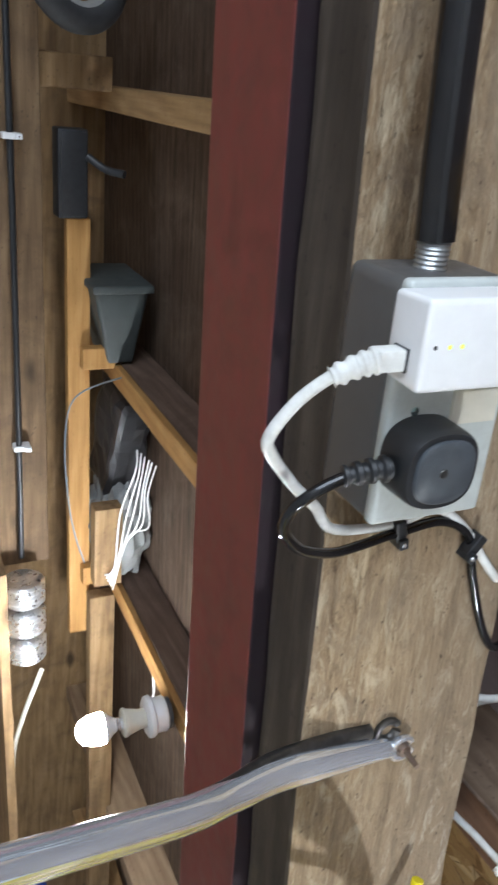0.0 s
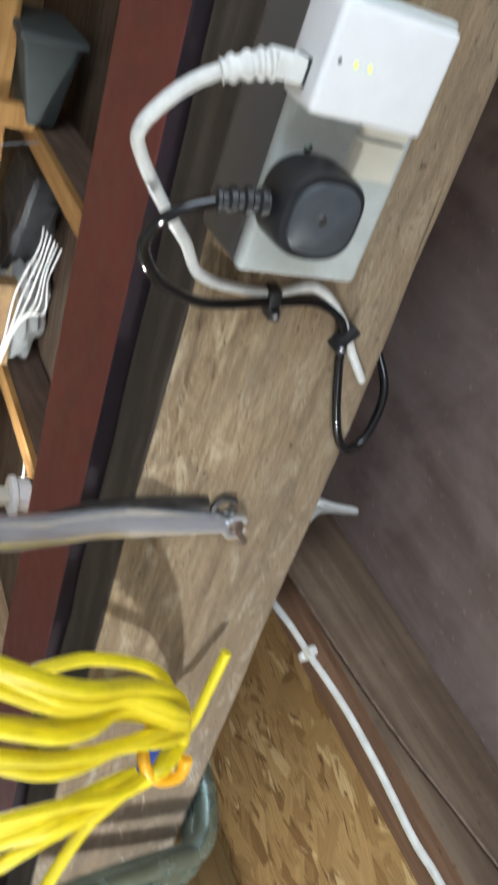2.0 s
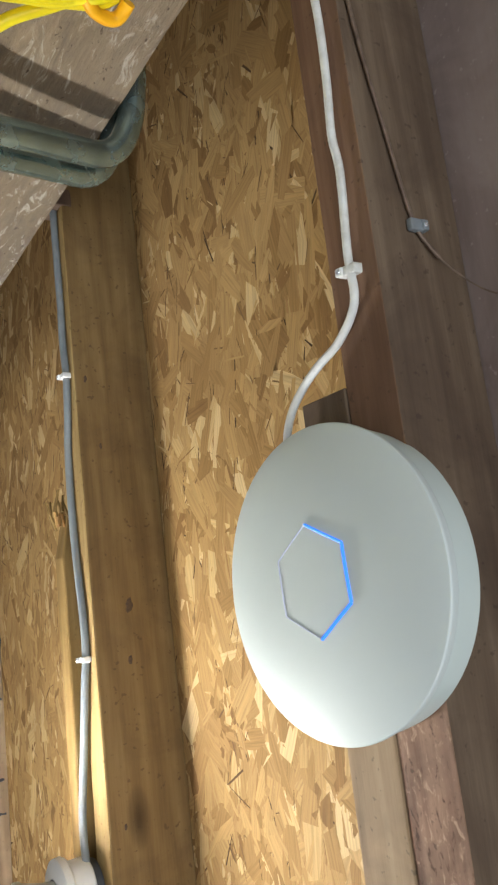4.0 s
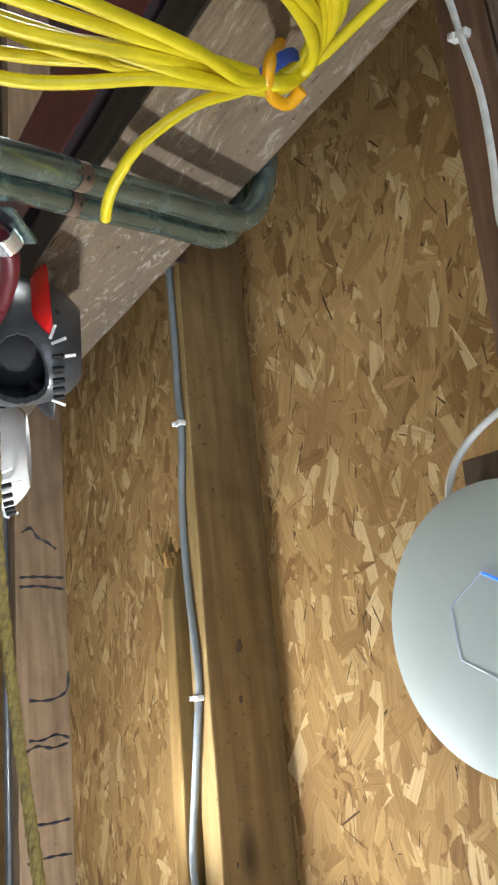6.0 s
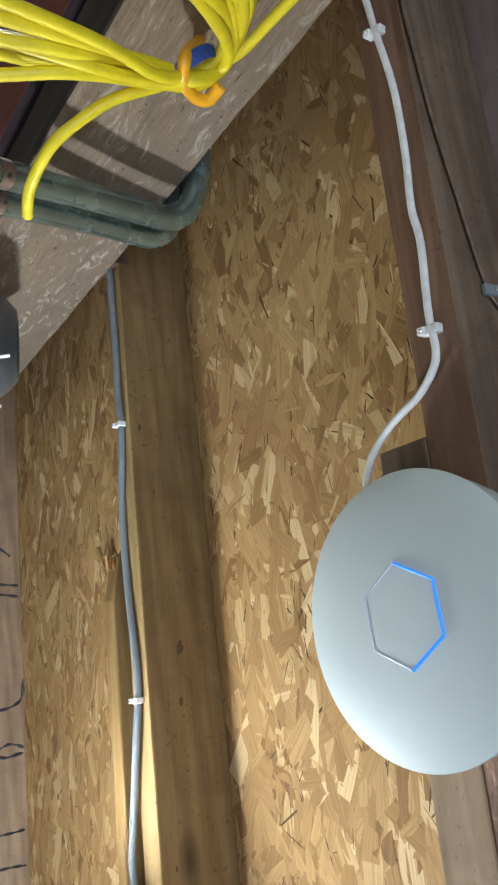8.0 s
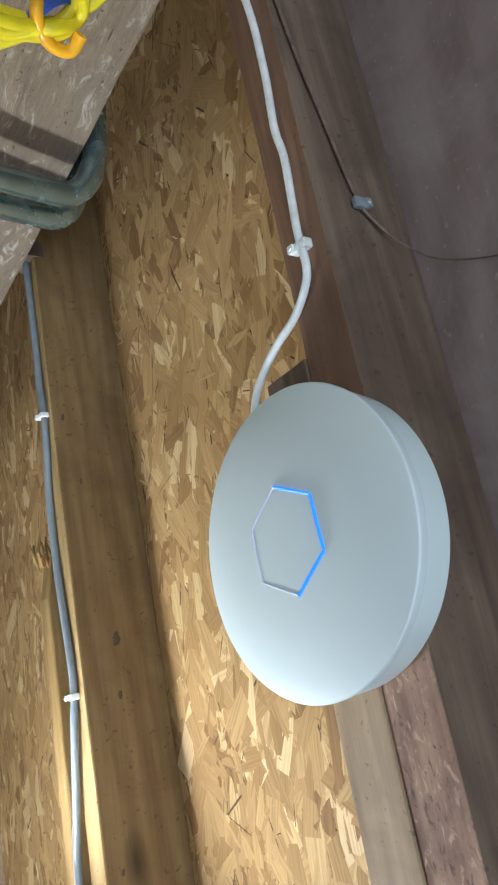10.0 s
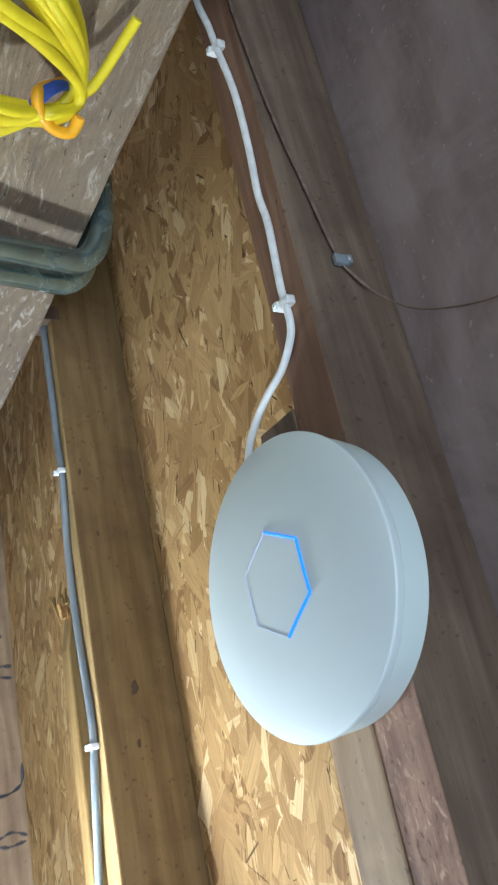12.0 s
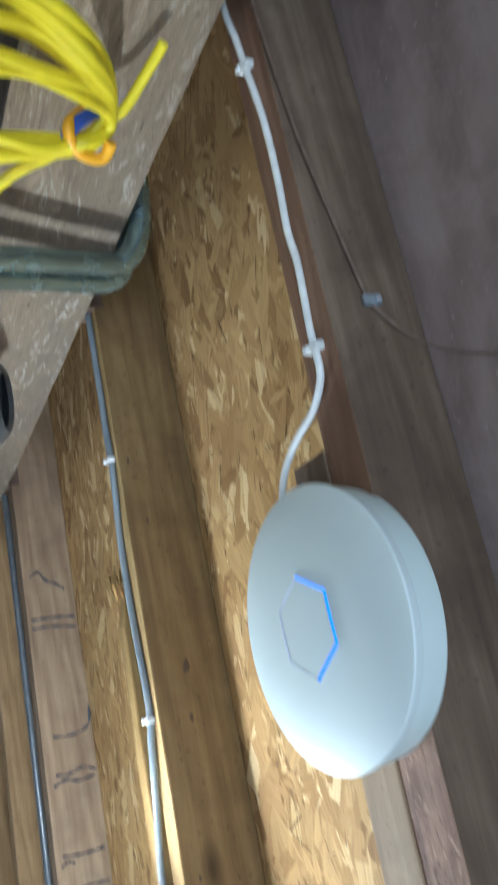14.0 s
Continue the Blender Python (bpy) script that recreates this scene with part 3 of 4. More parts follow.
# ---- lamps ----


def lamp(x, y, glow):
    base = thing("lampholder", "white plastic batten lampholder screwed under the joist", "lampholder", "lampholders")
    base.location = (x, y, 2.051)
    # dark ring added for the shadow seen behind the base
    part("backplate", lathe([(0, 0), (0.031, 0), (0.032, -0.011), (0, -0.011)], 40), M["shellgrey"], base, "dark spacer in place of the shadow behind the base")
    part("base", lathe([(0, -0.010), (0.034, -0.010), (0.0355, -0.012), (0.0345, -0.034), (0.033, -0.037), (0, -0.038)], 40), M["white"], base)
    part("flange", lathe([(0.02, -0.036), (0.040, -0.036), (0.042, -0.039), (0.041, -0.047), (0.036, -0.050), (0.02, -0.051)], 40), M["white"], base)
    part("skirt", lathe([(0.015, -0.049), (0.0185, -0.051), (0.0200, -0.064), (0.0262, -0.089), (0.0285, -0.0905), (0.0285, -0.096), (0.025, -0.098), (0.012, -0.098)], 40), M["cream"], base)
    bulb = thing("light_bulb", "lit white household bulb hanging from its lampholder", "bulb", "light bulbs")
    bulb.location = (x, y, 2.051)
    part("cap", lathe([(0.0, -0.090), (0.011, -0.090), (0.0125, -0.098), (0.013, -0.112), (0, -0.112)], 24), M["chrome"], bulb)
    part("collar", lathe([(0.0, -0.1115), (0.014, -0.112), (0.018, -0.120), (0.0285, -0.131), (0.0312, -0.1365), (0.0, -0.1365)], 32), M["white"], bulb, "white plastic collar")
    part("globe", lathe([(0.0, -0.1366), (0.0300, -0.1366), (0.0308, -0.146), (0.0293, -0.162), (0.0225, -0.179), (0.012, -0.1875), (0, -0.189)], 32), glow, bulb)


for (x, y), glow in zip(LAMP_SPOTS, ("bulb", "weaker_bulb")):
    lamp(x, y, M[glow])


# ---- on the beam: socket, adapter, plug and their cables ----
def bar_curve(name, pts, radius, mat, parent=None, label="", **tags):
    n = tags.pop("n", 10)
    sides = tags.pop("sides", 12)
    return mesh_object(name, tube(pts, radius, sides, n=n), mat, parent, label, True, **tags)


socket = thing("double_socket", "grey surface-mounted double power socket fixed to the beam", "socket")
part("back_box", slab(0.086, 0.236, 0.350, 0.408, 1.856, 1.934, 0.008, 3), M["box"], socket, "darker grey metal box")
part("faceplate", slab(0.084, 0.234, 0.341, 0.351, 1.854, 1.936, 0.0045, 3), M["plate"], socket)
part("rocker_switch", slab(0.149, 0.170, 0.338, 0.3425, 1.897, 1.930, 0.0015), M["cream"], socket, "cream rocker switch")
part("rocker_switch", slab(0.126, 0.147, 0.338, 0.3425, 1.897, 1.930, 0.0015), M["cream"], socket, "cream rocker switch")
part("screw", moved(lathe([(0, 0.0012), (0.0022, 0.001), (0.003, 0)], 12), pose(0.160, 0.3412, 1.872, 90, 0, 0)), M["steel"], socket)
for z in (1.876, 1.888):
    part("knockout", moved(lathe([(0, 0.0006), (0.006, 0.0005), (0.0065, 0)], 20), pose(0.0859, 0.38, z + 0.012, 0, -90, 0)), M["box"], socket)

adapter = thing("powerline_adapter", "white powerline network adapter plugged into the socket", "adapter")
body = slab(0.086, 0.136, 0.309, 0.341, 1.845, 1.913, 0.0035, 3)
for v in body.verts:
    k = (v.co.y - 0.309) / 0.032
    v.co.x += (0.111 - v.co.x) * 0.06 * k
part("body", body, M["white"], adapter)
part("port", slab(0.1150, 0.1280, 0.3200, 0.3330, 1.8435, 1.8465, 0.0006), M["black"], adapter)
for z, mat, nm in ((1.861, "led_green", "status_light"), (1.869, "led_green", "status_light"), (1.852, "black", "reset_hole")):
    part(nm, moved(lathe([(0, 0.0005), (0.0011, 0.0004), (0.0013, 0)], 12), pose(0.111, 0.3091, z, 90, 0, 0)), M[mat], adapter)

net = thing("network_cable", "white network cable looping from the adapter over the beam", "cable")
WHITE = [(0.1225, 0.328, 1.834), (0.127, 0.330, 1.818), (0.133, 0.333, 1.806), (0.146, 0.336, 1.791), (0.166, 0.341, 1.780), (0.180, 0.347, 1.785), (0.210, 0.362, 1.810), (0.235, 0.375, 1.835),
         (0.262, 0.388, 1.858), (0.273, 0.397, 1.896), (0.274, 0.400, 1.924), (0.268, 0.400, 1.955), (0.288, 0.399, 1.984), (0.318, 0.398, 2.008), (0.345, 0.402, 2.032), (0.36, 0.44, 2.052)]
part("sheath", tube(WHITE, 0.0036, 12), M["wcable"], net)
part("plug", slab(0.1155, 0.1275, 0.3205, 0.3325, 1.828, 1.8455, 0.0018), M["wcable"], net)
boot = tube([(0.122, 0.327, 1.831), (0.1255, 0.3293, 1.821), (0.132, 0.3325, 1.808)], lambda s: 0.0072 - 0.002 * s + (0.0009 if int(s * 9) % 2 else -0.0005), 14, n=9)
part("boot", boot, M["wcable"], net, "ribbed strain relief")

plug = thing("mains_plug", "black three-pin mains plug in the socket", "plug")
pb = bmesh.new()
outline = []
for i in range(44):
    a = 2 * math.pi * i / 44
    p, q = math.cos(a), math.sin(a)
    outline.append((math.copysign(abs(p) ** 0.66, p) * 0.0248 * (1 - 0.10 * max(0, -q)), math.copysign(abs(q) ** 0.72, q) * (0.0275 if q > 0 else 0.0235)))
rings = []
for y, k in ((0.341, 1.0), (0.333, 1.0), (0.322, 0.985), (0.3165, 0.96), (0.3145, 0.93)):
    rings.append([pb.verts.new((0.187 + a * k, y, 1.876 + c * k)) for a, c in outline])
for a, c in zip(rings, rings[1:]):
    for i in range(len(a)):
        pb.faces.new((a[i], a[(i + 1) % len(a)], c[(i + 1) % len(a)], c[i]))
pb.faces.new(rings[-1])
pb.faces.new(rings[0][::-1])
bmesh.ops.bevel(pb, geom=[e for e in pb.edges if e.calc_face_angle(0) > 0.35 and abs(e.verts[0].co.y - e.verts[1].co.y) < 1e-5], offset=0.002, segments=3, affect="EDGES")
part("body", pb, M["black"], plug)
face = bmesh.new()
for y, k in ((0.3148, 0.80), (0.3130, 0.79), (0.3124, 0.76)):
    rings.append([face.verts.new((0.187 + a * k, y, 1.877 + c * k)) for a, c in outline])
for a, c in zip(rings[-3:], rings[-2:]):
    for i in range(len(a)):
        face.faces.new((a[i], a[(i + 1) % len(a)], c[(i + 1) % len(a)], c[i]))
face.faces.new(rings[-1])
part("face", face, M["plugface"], plug, "matt face plate")
part("screw", moved(lathe([(0, 0.0008), (0.0026, 0.0006), (0.003, 0)], 14), pose(0.187, 0.3124, 1.877, 90, 0, 0)), M["darksteel"], plug)
relief = tube([(0.188, 0.329, 1.852), (0.1895, 0.331, 1.838), (0.192, 0.333, 1.824)], lambda s: 0.0074 - 0.002 * s + (0.001 if int(s * 8) % 2 else -0.001), 14, n=12)
part("strain_relief", relief, M["black"], plug)
BLACK = [(0.192, 0.333, 1.828), (0.197, 0.334, 1.815), (0.204, 0.336, 1.805), (0.214, 0.340, 1.798), (0.229, 0.346, 1.798), (0.248, 0.356, 1.812), (0.262, 0.366, 1.830), (0.276, 0.380, 1.858), (0.281, 0.390, 1.885),
         (0.280, 0.396, 1.920), (0.278, 0.398, 1.960), (0.294, 0.398, 1.988), (0.328, 0.396, 1.999), (0.366, 0.393, 2.012), (0.394, 0.391, 2.025), (0.409, 0.393, 2.040), (0.407, 0.397, 2.056), (0.388, 0.402, 2.066), (0.356, 0.412, 2.068), (0.325, 0.445, 2.060), (0.31, 0.47, 2.055)]
part("cord", tube(BLACK, 0.0037, 12), M["blackgloss"], plug, "glossy black flex")


def cable_clip(name, p, m, mat, label, size=(0.009, 0.007, 0.017), r=0.005, group="cable clips"):
    """A moulded clip: an arched saddle over the cable and a nail block with its pin."""
    c = thing(name, label, "cable clip", group)
    c.matrix_basis = Matrix.Translation(p) @ m
    w, d, h = size
    part("saddle", slab(-w / 2, w / 2, -d, 0.0, -h / 2, h / 2, 0.0018, 3), mat, c)
    part("nail_block", slab(-w * 0.42, w * 0.42, -d * 1.25, 0.0, h * 0.28, h * 0.72, 0.001, 2), mat, c)
    part("pin", moved(lathe([(0, 0.0008), (0.0016, 0.0006), (0.002, 0)], 10), pose(0, -d * 1.25, h * 0.5, 90, 0, 0)), M["chrome"], c)
    return c


cable_clip("cable_clip", (0.278, 0.404, 1.921), pose(0, 0, 0, 0, 80, 0), M["black"], "black plastic clip holding two cables on the beam", (0.009, 0.0125, 0.018))
cable_clip("cable_clip", (0.302, 0.403, 1.994), pose(0, 0, 0, 0, 125, 0), M["black"], "black plastic clip holding two cables on the beam", (0.009, 0.0125, 0.019))

pipe = thing("conduit_pipe", "black enamelled steel conduit running into the socket", "conduit")
part("pipe", tube([(0.070, 0.378, 1.893), (-0.06, 0.385, 1.889), (-0.6, 0.415, 1.884), (-1.6, 0.47, 1.88)], 0.0118, 32), M["blackgloss"], pipe)
part("coupling", moved(lathe([(0.0, 0), (0.0095, 0)] + [(0.0092 + 0.0009 * (i % 2), 0.001 + 0.0014 * i) for i in range(14)] + [(0.0095, 0.022), (0, 0.022)], 24), pose(0.066, 0.378, 1.893, 0, 90, 0)), M["galv"], pipe, "ribbed metal coupling")
part("saddle", slab(-0.32, -0.30, 0.385, 0.436, 1.866, 1.906, 0.004), M["blackgloss"], pipe)

# ---- chrome bar bolted to the beam ----
bar = thing("chrome_fork_leg", "bent chrome fork leg with a slotted end screwed to the beam", "fork leg")
part("tube", tube([(0.4845, 0.3862, 1.949), (0.480, 0.385, 1.935), (0.474, 0.382, 1.905), (0.464, 0.375, 1.86), (0.458, 0.370, 1.826), (0.446, 0.355, 1.785), (0.428, 0.337, 1.752), (0.404, 0.318, 1.705), (0.36, 0.285, 1.61), (0.30, 0.24, 1.47)],
                  lambda s: 0.0072 + 0.0045 * min(1, s * 3.2), 20, n=12, flat=lambda s: 0.45 + 0.55 * min(1, s * 3.2)), M["chrome"], bar)
# the dark dropout copy and dark bar stand in for the fork's cast shadow
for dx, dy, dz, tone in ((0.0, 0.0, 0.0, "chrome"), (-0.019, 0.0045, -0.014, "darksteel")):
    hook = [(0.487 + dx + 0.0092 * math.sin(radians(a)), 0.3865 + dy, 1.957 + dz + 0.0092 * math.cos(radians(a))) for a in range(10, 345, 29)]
    part("dropout", tube(hook, 0.0046, 12, n=6, flat=lambda t: 0.7), M[tone], bar, "open slotted fork end, paired with a dark shadow copy")
part("rear_leg", tube([(0.463, 0.3915, 1.925), (0.458, 0.388, 1.88), (0.452, 0.380, 1.83), (0.443, 0.362, 1.79), (0.43, 0.345, 1.755)], 0.006, 14), M["darksteel"], bar, "dark bar standing in for the shadow of the leg")
part("bolt", moved(lathe([(0, 0.022), (0.0024, 0.022), (0.0028, 0.006), (0.0055, 0.0055), (0.006, 0)], 12), pose(0.487, 0.386, 1.958, 90, 0, 0)), M["rust"], bar, "rusty protruding screw")
# ---- yellow extension cable on an orange hook ----
rng = random.Random(11)
coil = thing("extension_cable", "coiled yellow extension cable hanging from an orange hook", "cable coil")
for i in range(7):
    a, b, c, d = (rng.uniform(-1, 1) for _ in range(4))
    k = i / 6
    u = 1 - k
    loop = [(0.722 + 0.006 * a, 0.318 - 0.012 * k, 1.925 + 0.004 * b), (0.712 + 0.025 * k, 0.300 - 0.01 * c, 1.880), (0.690 + 0.045 * k, 0.284 - 0.015 * b, 1.800 + 0.01 * c),
            (0.672 + 0.10 * k + 0.015 * b, 0.268 - 0.02 * a, 1.67 + 0.01 * d), (0.66 + 0.07 * k, 0.25, 1.50 + 0.03 * a), (0.60 + 0.02 * c, 0.225, 1.42 + 0.05 * b), (0.50 + 0.05 * k, 0.215, 1.49 + 0.04 * c),
            (0.50 - 0.11 * u + 0.012 * c, 0.235 + 0.008 * d, 1.66), (0.575 - 0.10 * u + 0.006 * d, 0.258 - 0.01 * u + 0.012 * a, 1.785), (0.605 - 0.07 * u, 0.280 + 0.01 * b, 1.848), (0.645 - 0.05 * u, 0.300 + 0.006 * c, 1.904), (0.690 - 0.03 * u, 0.322, 1.944 - 0.006 * u), (0.716, 0.328 - 0.004 * k, 1.950)]
    part("strand", tube(loop, 0.0056, 12, closed=True, n=9), M["yellow"], coil)
part("strand", tube([(0.722, 0.322, 1.932), (0.697, 0.336, 1.945), (0.661, 0.350, 1.934), (0.624, 0.351, 1.907), (0.598, 0.350, 1.860), (0.591, 0.348, 1.819), (0.600, 0.335, 1.74), (0.63, 0.305, 1.66), (0.69, 0.285, 1.62), (0.735, 0.280, 1.68), (0.742, 0.292, 1.80), (0.732, 0.312, 1.90)], 0.0056, 12, closed=True, n=9), M["yellow"], coil)
part("tail", tube([(0.722, 0.318, 1.928), (0.742, 0.305, 1.892), (0.758, 0.294, 1.862), (0.777, 0.278, 1.838), (0.802, 0.260, 1.818), (0.838, 0.246, 1.813), (0.868, 0.242, 1.818), (0.892, 0.240, 1.826)], 0.0056, 12), M["yellow"], coil)
part("free_end", tube([(0.722, 0.325, 1.935), (0.712, 0.332, 1.950), (0.698, 0.340, 1.965), (0.665, 0.352, 1.977), (0.631, 0.362, 1.987)], 0.0054, 12), M["yellow"], coil)
mesh_object("screw_hook", tube([(0.745, 0.392, 1.955), (0.731, 0.366, 1.941), (0.712, 0.332, 1.916), (0.707, 0.313, 1.907), (0.721, 0.306, 1.914), (0.734, 0.305, 1.931), (0.735, 0.307, 1.948), (0.719, 0.313, 1.953)], 0.0062, 14), M["orange"], label="orange plastic-coated hook screwed into the beam", category="hook", smooth=True)
strap = thing("cable_tie_strap", "blue webbing strap wrapped round the yellow cable", "strap")
part("band", tube([(0.716, 0.308, 1.905), (0.738, 0.315, 1.915), (0.745, 0.330, 1.938), (0.730, 0.338, 1.952), (0.706, 0.336, 1.940), (0.702, 0.322, 1.920)], 0.0065, 10, closed=True, flat=lambda s: 0.4), M["blue"], strap)
part("tab", moved(slab(-0.004, 0.004, -0.012, 0.012, -0.001, 0.001, 0.0008), pose(0.735, 0.312, 1.94, 30, 20, 40)), M["white"], strap, "white stitched tab")

# ---- galvanised tubes hung over the beam ----
frame_thing = thing("tubular_frame", "pair of bent green-grey steel tubes hanging by the beam", "tube frame")
for dx, dz, k in ((0.0, 0.0, 0), (0.052, 0.010, 1)):
    P = [(0.80, 0.225, 1.56), (0.846, 0.250, 1.687), (0.872, 0.268, 1.749), (0.900, 0.286, 1.822), (0.924, 0.303, 1.915), (0.938, 0.311, 1.98), (0.944, 0.315, 2.020), (0.941, 0.325, 2.040), (0.935, 0.347, 2.053), (0.925, 0.39, 2.060), (0.90, 0.52, 2.060)]
    P = [(x + dx, y + 0.004 * k, z + dz * min(1, max(0, (2.06 - z) * 8))) for x, y, z in P]
    t = part("tube", tube(P, 0.0152, 20, n=10), M["steel"], frame_thing)
    out = Vector((-0.74, -0.53, 0.415)).normalized()
    at = Vector((0.891, 0.2802, 1.7985)) + Vector((0.0534, 0.0049, 0.0137)) * k + out * 0.0151
    turn = Matrix.Translation(at) @ out.to_track_quat("Z", "Y").to_matrix().to_4x4()
    part("rivet_hole", moved(lathe([(0, 0.0004), (0.0012, 0.0004), (0.0024, 0.0003), (0.0028, 0)], 14), turn), M["black"], t, "small dark rivet hole")
    patch = tube([P[2], tuple((Vector(P[2]) + Vector(P[3])) / 2), P[3]], 0.01527, 20, n=6, caps=False)
    mid = (Vector(P[2]) + Vector(P[3])) / 2 + Vector((0.005, 0.003, 0.013))
    bmesh.ops.delete(patch, geom=[v for v in patch.verts if abs((v.co - mid).dot(Vector((0.35, 0.22, 0.91)))) > 0.013 + 0.004 * noise.noise(v.co * 200)], context="VERTS")
    part("rust_patch", patch, M["rust"], t, "thin rust-brown band round the tube")

# ---- access point and its cable ----
ap = thing("access_point", "round white wireless access point with a blue lit hexagon", "access point")
ap.matrix_basis = pose(0.6575, -0.1885, 2.0674, 1.8, 3.43, 0)
part("cover", lathe([(0.1120, -0.0285), (0.1138, -0.0355), (0.1139, -0.0366), (0.1133, -0.0376), (0.1122, -0.0380), (0.100, -0.0408), (0.080, -0.0444), (0.055, -0.0472), (0.028, -0.0488), (0, -0.0493)], 160), M["apwhite"], ap)
part("rim", lathe([(0.0, -0.0015), (0.1065, -0.0015), (0.1090, -0.0035), (0.1102, -0.012), (0.1120, -0.0283), (0.110, -0.0288)], 160), M["aprim"], ap, "pale grey base shell")
R_HEX, A0 = 0.0408, 85.3
for i in range(6):
    a, b = radians(A0 - 60 * i), radians(A0 - 60 * (i + 1))
    p, q = Vector((R_HEX * math.cos(a), R_HEX * math.sin(a), -0.0482)), Vector((R_HEX * math.cos(b), R_HEX * math.sin(b), -0.0482))
    lit = i in (3, 4, 5)
    seg = tube([p, (p + q) / 2 + Vector((0, 0, -0.0004)), q], 0.0013 if lit else 0.0006, 8, n=3, flat=lambda s: 0.8)
    part("light_segment", seg, M["led"] if lit else M["led_dim"], ap, "glowing blue light line" if lit else "unlit light line")
part("status_dot", moved(lathe([(0, 0.0006), (0.0013, 0.0005), (0.0016, 0)], 12), pose(R_HEX * math.cos(radians(A0)), R_HEX * math.sin(radians(A0)), -0.0487, 180, 0, 0)), M["white"], ap)
WC = [(0.612, 0.60, 2.058), (0.614, 0.50, 2.059), (0.628, 0.425, 2.060), (0.620, 0.372, 2.060), (0.616, 0.336, 2.060), (0.607, 0.269, 2.060), (0.607, 0.203, 2.060), (0.611, 0.15, 2.060), (0.608, 0.115, 2.060), (0.613, 0.051, 2.060), (0.612, 0.020, 2.060), (0.619, 0.004, 2.060), (0.639, -0.012, 2.060),
      (0.664, -0.023, 2.058), (0.684, -0.036, 2.056), (0.699, -0.054, 2.053), (0.706, -0.080, 2.051), (0.70, -0.12, 2.054)]
bar_curve("network_cable", WC, 0.0034, M["wcable"], label="white network cable running along the joist to the access point", category="cable", n=8)
for p, turn in (((0.616, 0.337, 2.066), 15), ((0.613, 0.038, 2.066), 5)):
    cable_clip("cable_clip", p, pose(0, 0, 0, 90, 0, 0) @ pose(0, 0, 0, 0, 90 + turn, 0), M["wcable"], "small white clip on the joist cable", (0.008, 0.009, 0.016))
bar_curve("network_cable", [(0.545, 0.52, 2.10), (0.530, 0.45, 2.08), (0.517, 0.44, 2.085), (0.524, 0.44, 2.105), (0.538, 0.445, 2.143), (0.548, 0.46, 2.11), (0.562, 0.45, 2.083), (0.58, 0.48, 2.07), (0.60, 0.55, 2.06)], 0.004, M["wcable"], label="loose white cable loop behind the beam top", category="cable", n=8)
bar_curve("thin_wire", [(0.586, 0.60, 2.060), (0.586, 0.414, 2.063), (0.5865, 0.25, 2.076), (0.587, 0.15, 2.093), (0.587, 0.078, 2.107), (0.586, 0.055, 2.120), (0.580, 0.033, 2.140), (0.560, 0.010, 2.157), (0.50, -0.02, 2.1615), (0.40, -0.05, 2.1615), (0.2, -0.13, 2.1615)], lambda s: 0.0017 if s < 0.55 else 0.0007, M["rust"], label="thin dark wire stapled along the joist side", category="wire", n=8)
cable_clip("cable_clip", (0.589, 0.070, 2.109), pose(0, 0, 0, 0, 0, -90), M["grey"], "small grey clip on the thin wire", (0.010, 0.006, 0.014))
bar_curve("thin_wire", [(0.05, 0.43, 2.058), (0.065, 0.425, 2.030), (0.078, 0.42, 2.015), (0.09, 0.43, 2.045), (0.08, 0.5, 2.055)], 0.0034, M["wcable"], label="pale cable passing over the beam", category="cable", n=8)

# ---- grey cable on the yellow joist ----
GC = [(1.166, 0.75, 2.048), (1.165, 0.366, 2.048), (1.163, 0.222, 2.048), (1.165, 0.17, 2.048), (1.161, 0.12, 2.048), (1.166, 0.07, 2.048), (1.174, 0.019, 2.048), (1.176, -0.05, 2.048), (1.173, -0.111, 2.048), (1.163, -0.206, 2.048), (1.166, -0.246, 2.048), (1.170, -0.275, 2.046), (1.188, -0.36, 2.045), (1.198, -0.43, 2.042), (1.186, -0.475, 2.038), (1.175, -0.49, 2.036)]
bar_curve("power_cable", GC, 0.0048, M["grey"], label="grey flat power cable clipped under the joist", category="cable", n=8)
bar_curve("power_cable", [(1.178, -0.52, 2.038), (1.192, -0.56, 2.043), (1.198, -0.65, 2.046), (1.190, -0.85, 2.047), (1.170, -1.3, 2.048)], 0.0048, M["grey"], label="grey flat power cable leaving the lampholder", category="cable", n=8)
for p in ((1.162, 0.122, 2.053), (1.165, -0.243, 2.053)):
    cable_clip("cable_clip", p, pose(0, 0, 0, 90, 0, 0) @ pose(0, 0, 0, 0, 90, 0), M["white"], "small white clip on the grey cable", (0.0075, 0.0115, 0.0135))


# ---- marker lines on the joist side ----
def mark(pts):
    part("marker_line", tube([(1.9195, y, z) for y, z in pts], lambda s: 0.0026 + 0.0012 * math.sin(23 * s + 40 * pts[0][0]), 6, n=8), M["ink"], joist_marked, "black marker line")


mark([(-0.004, 2.155), (0.0, 2.10), (-0.001, 2.058)])
mark([(-0.028, 2.155), (-0.02, 2.10), (-0.021, 2.058)])
mark([(-0.200, 2.160), (-0.235, 2.157), (-0.250, 2.14), (-0.256, 2.11), (-0.252, 2.075)])
mark([(-0.335, 2.158), (-0.325, 2.13), (-0.333, 2.10), (-0.330, 2.072)])
mark([(-0.345, 2.155), (-0.350, 2.12), (-0.343, 2.09), (-0.352, 2.065)])
mark([(-0.490, 2.155), (-0.492, 2.11), (-0.487, 2.065)])
mark([(-0.505, 2.09), (-0.499, 2.075), (-0.507, 2.062)])
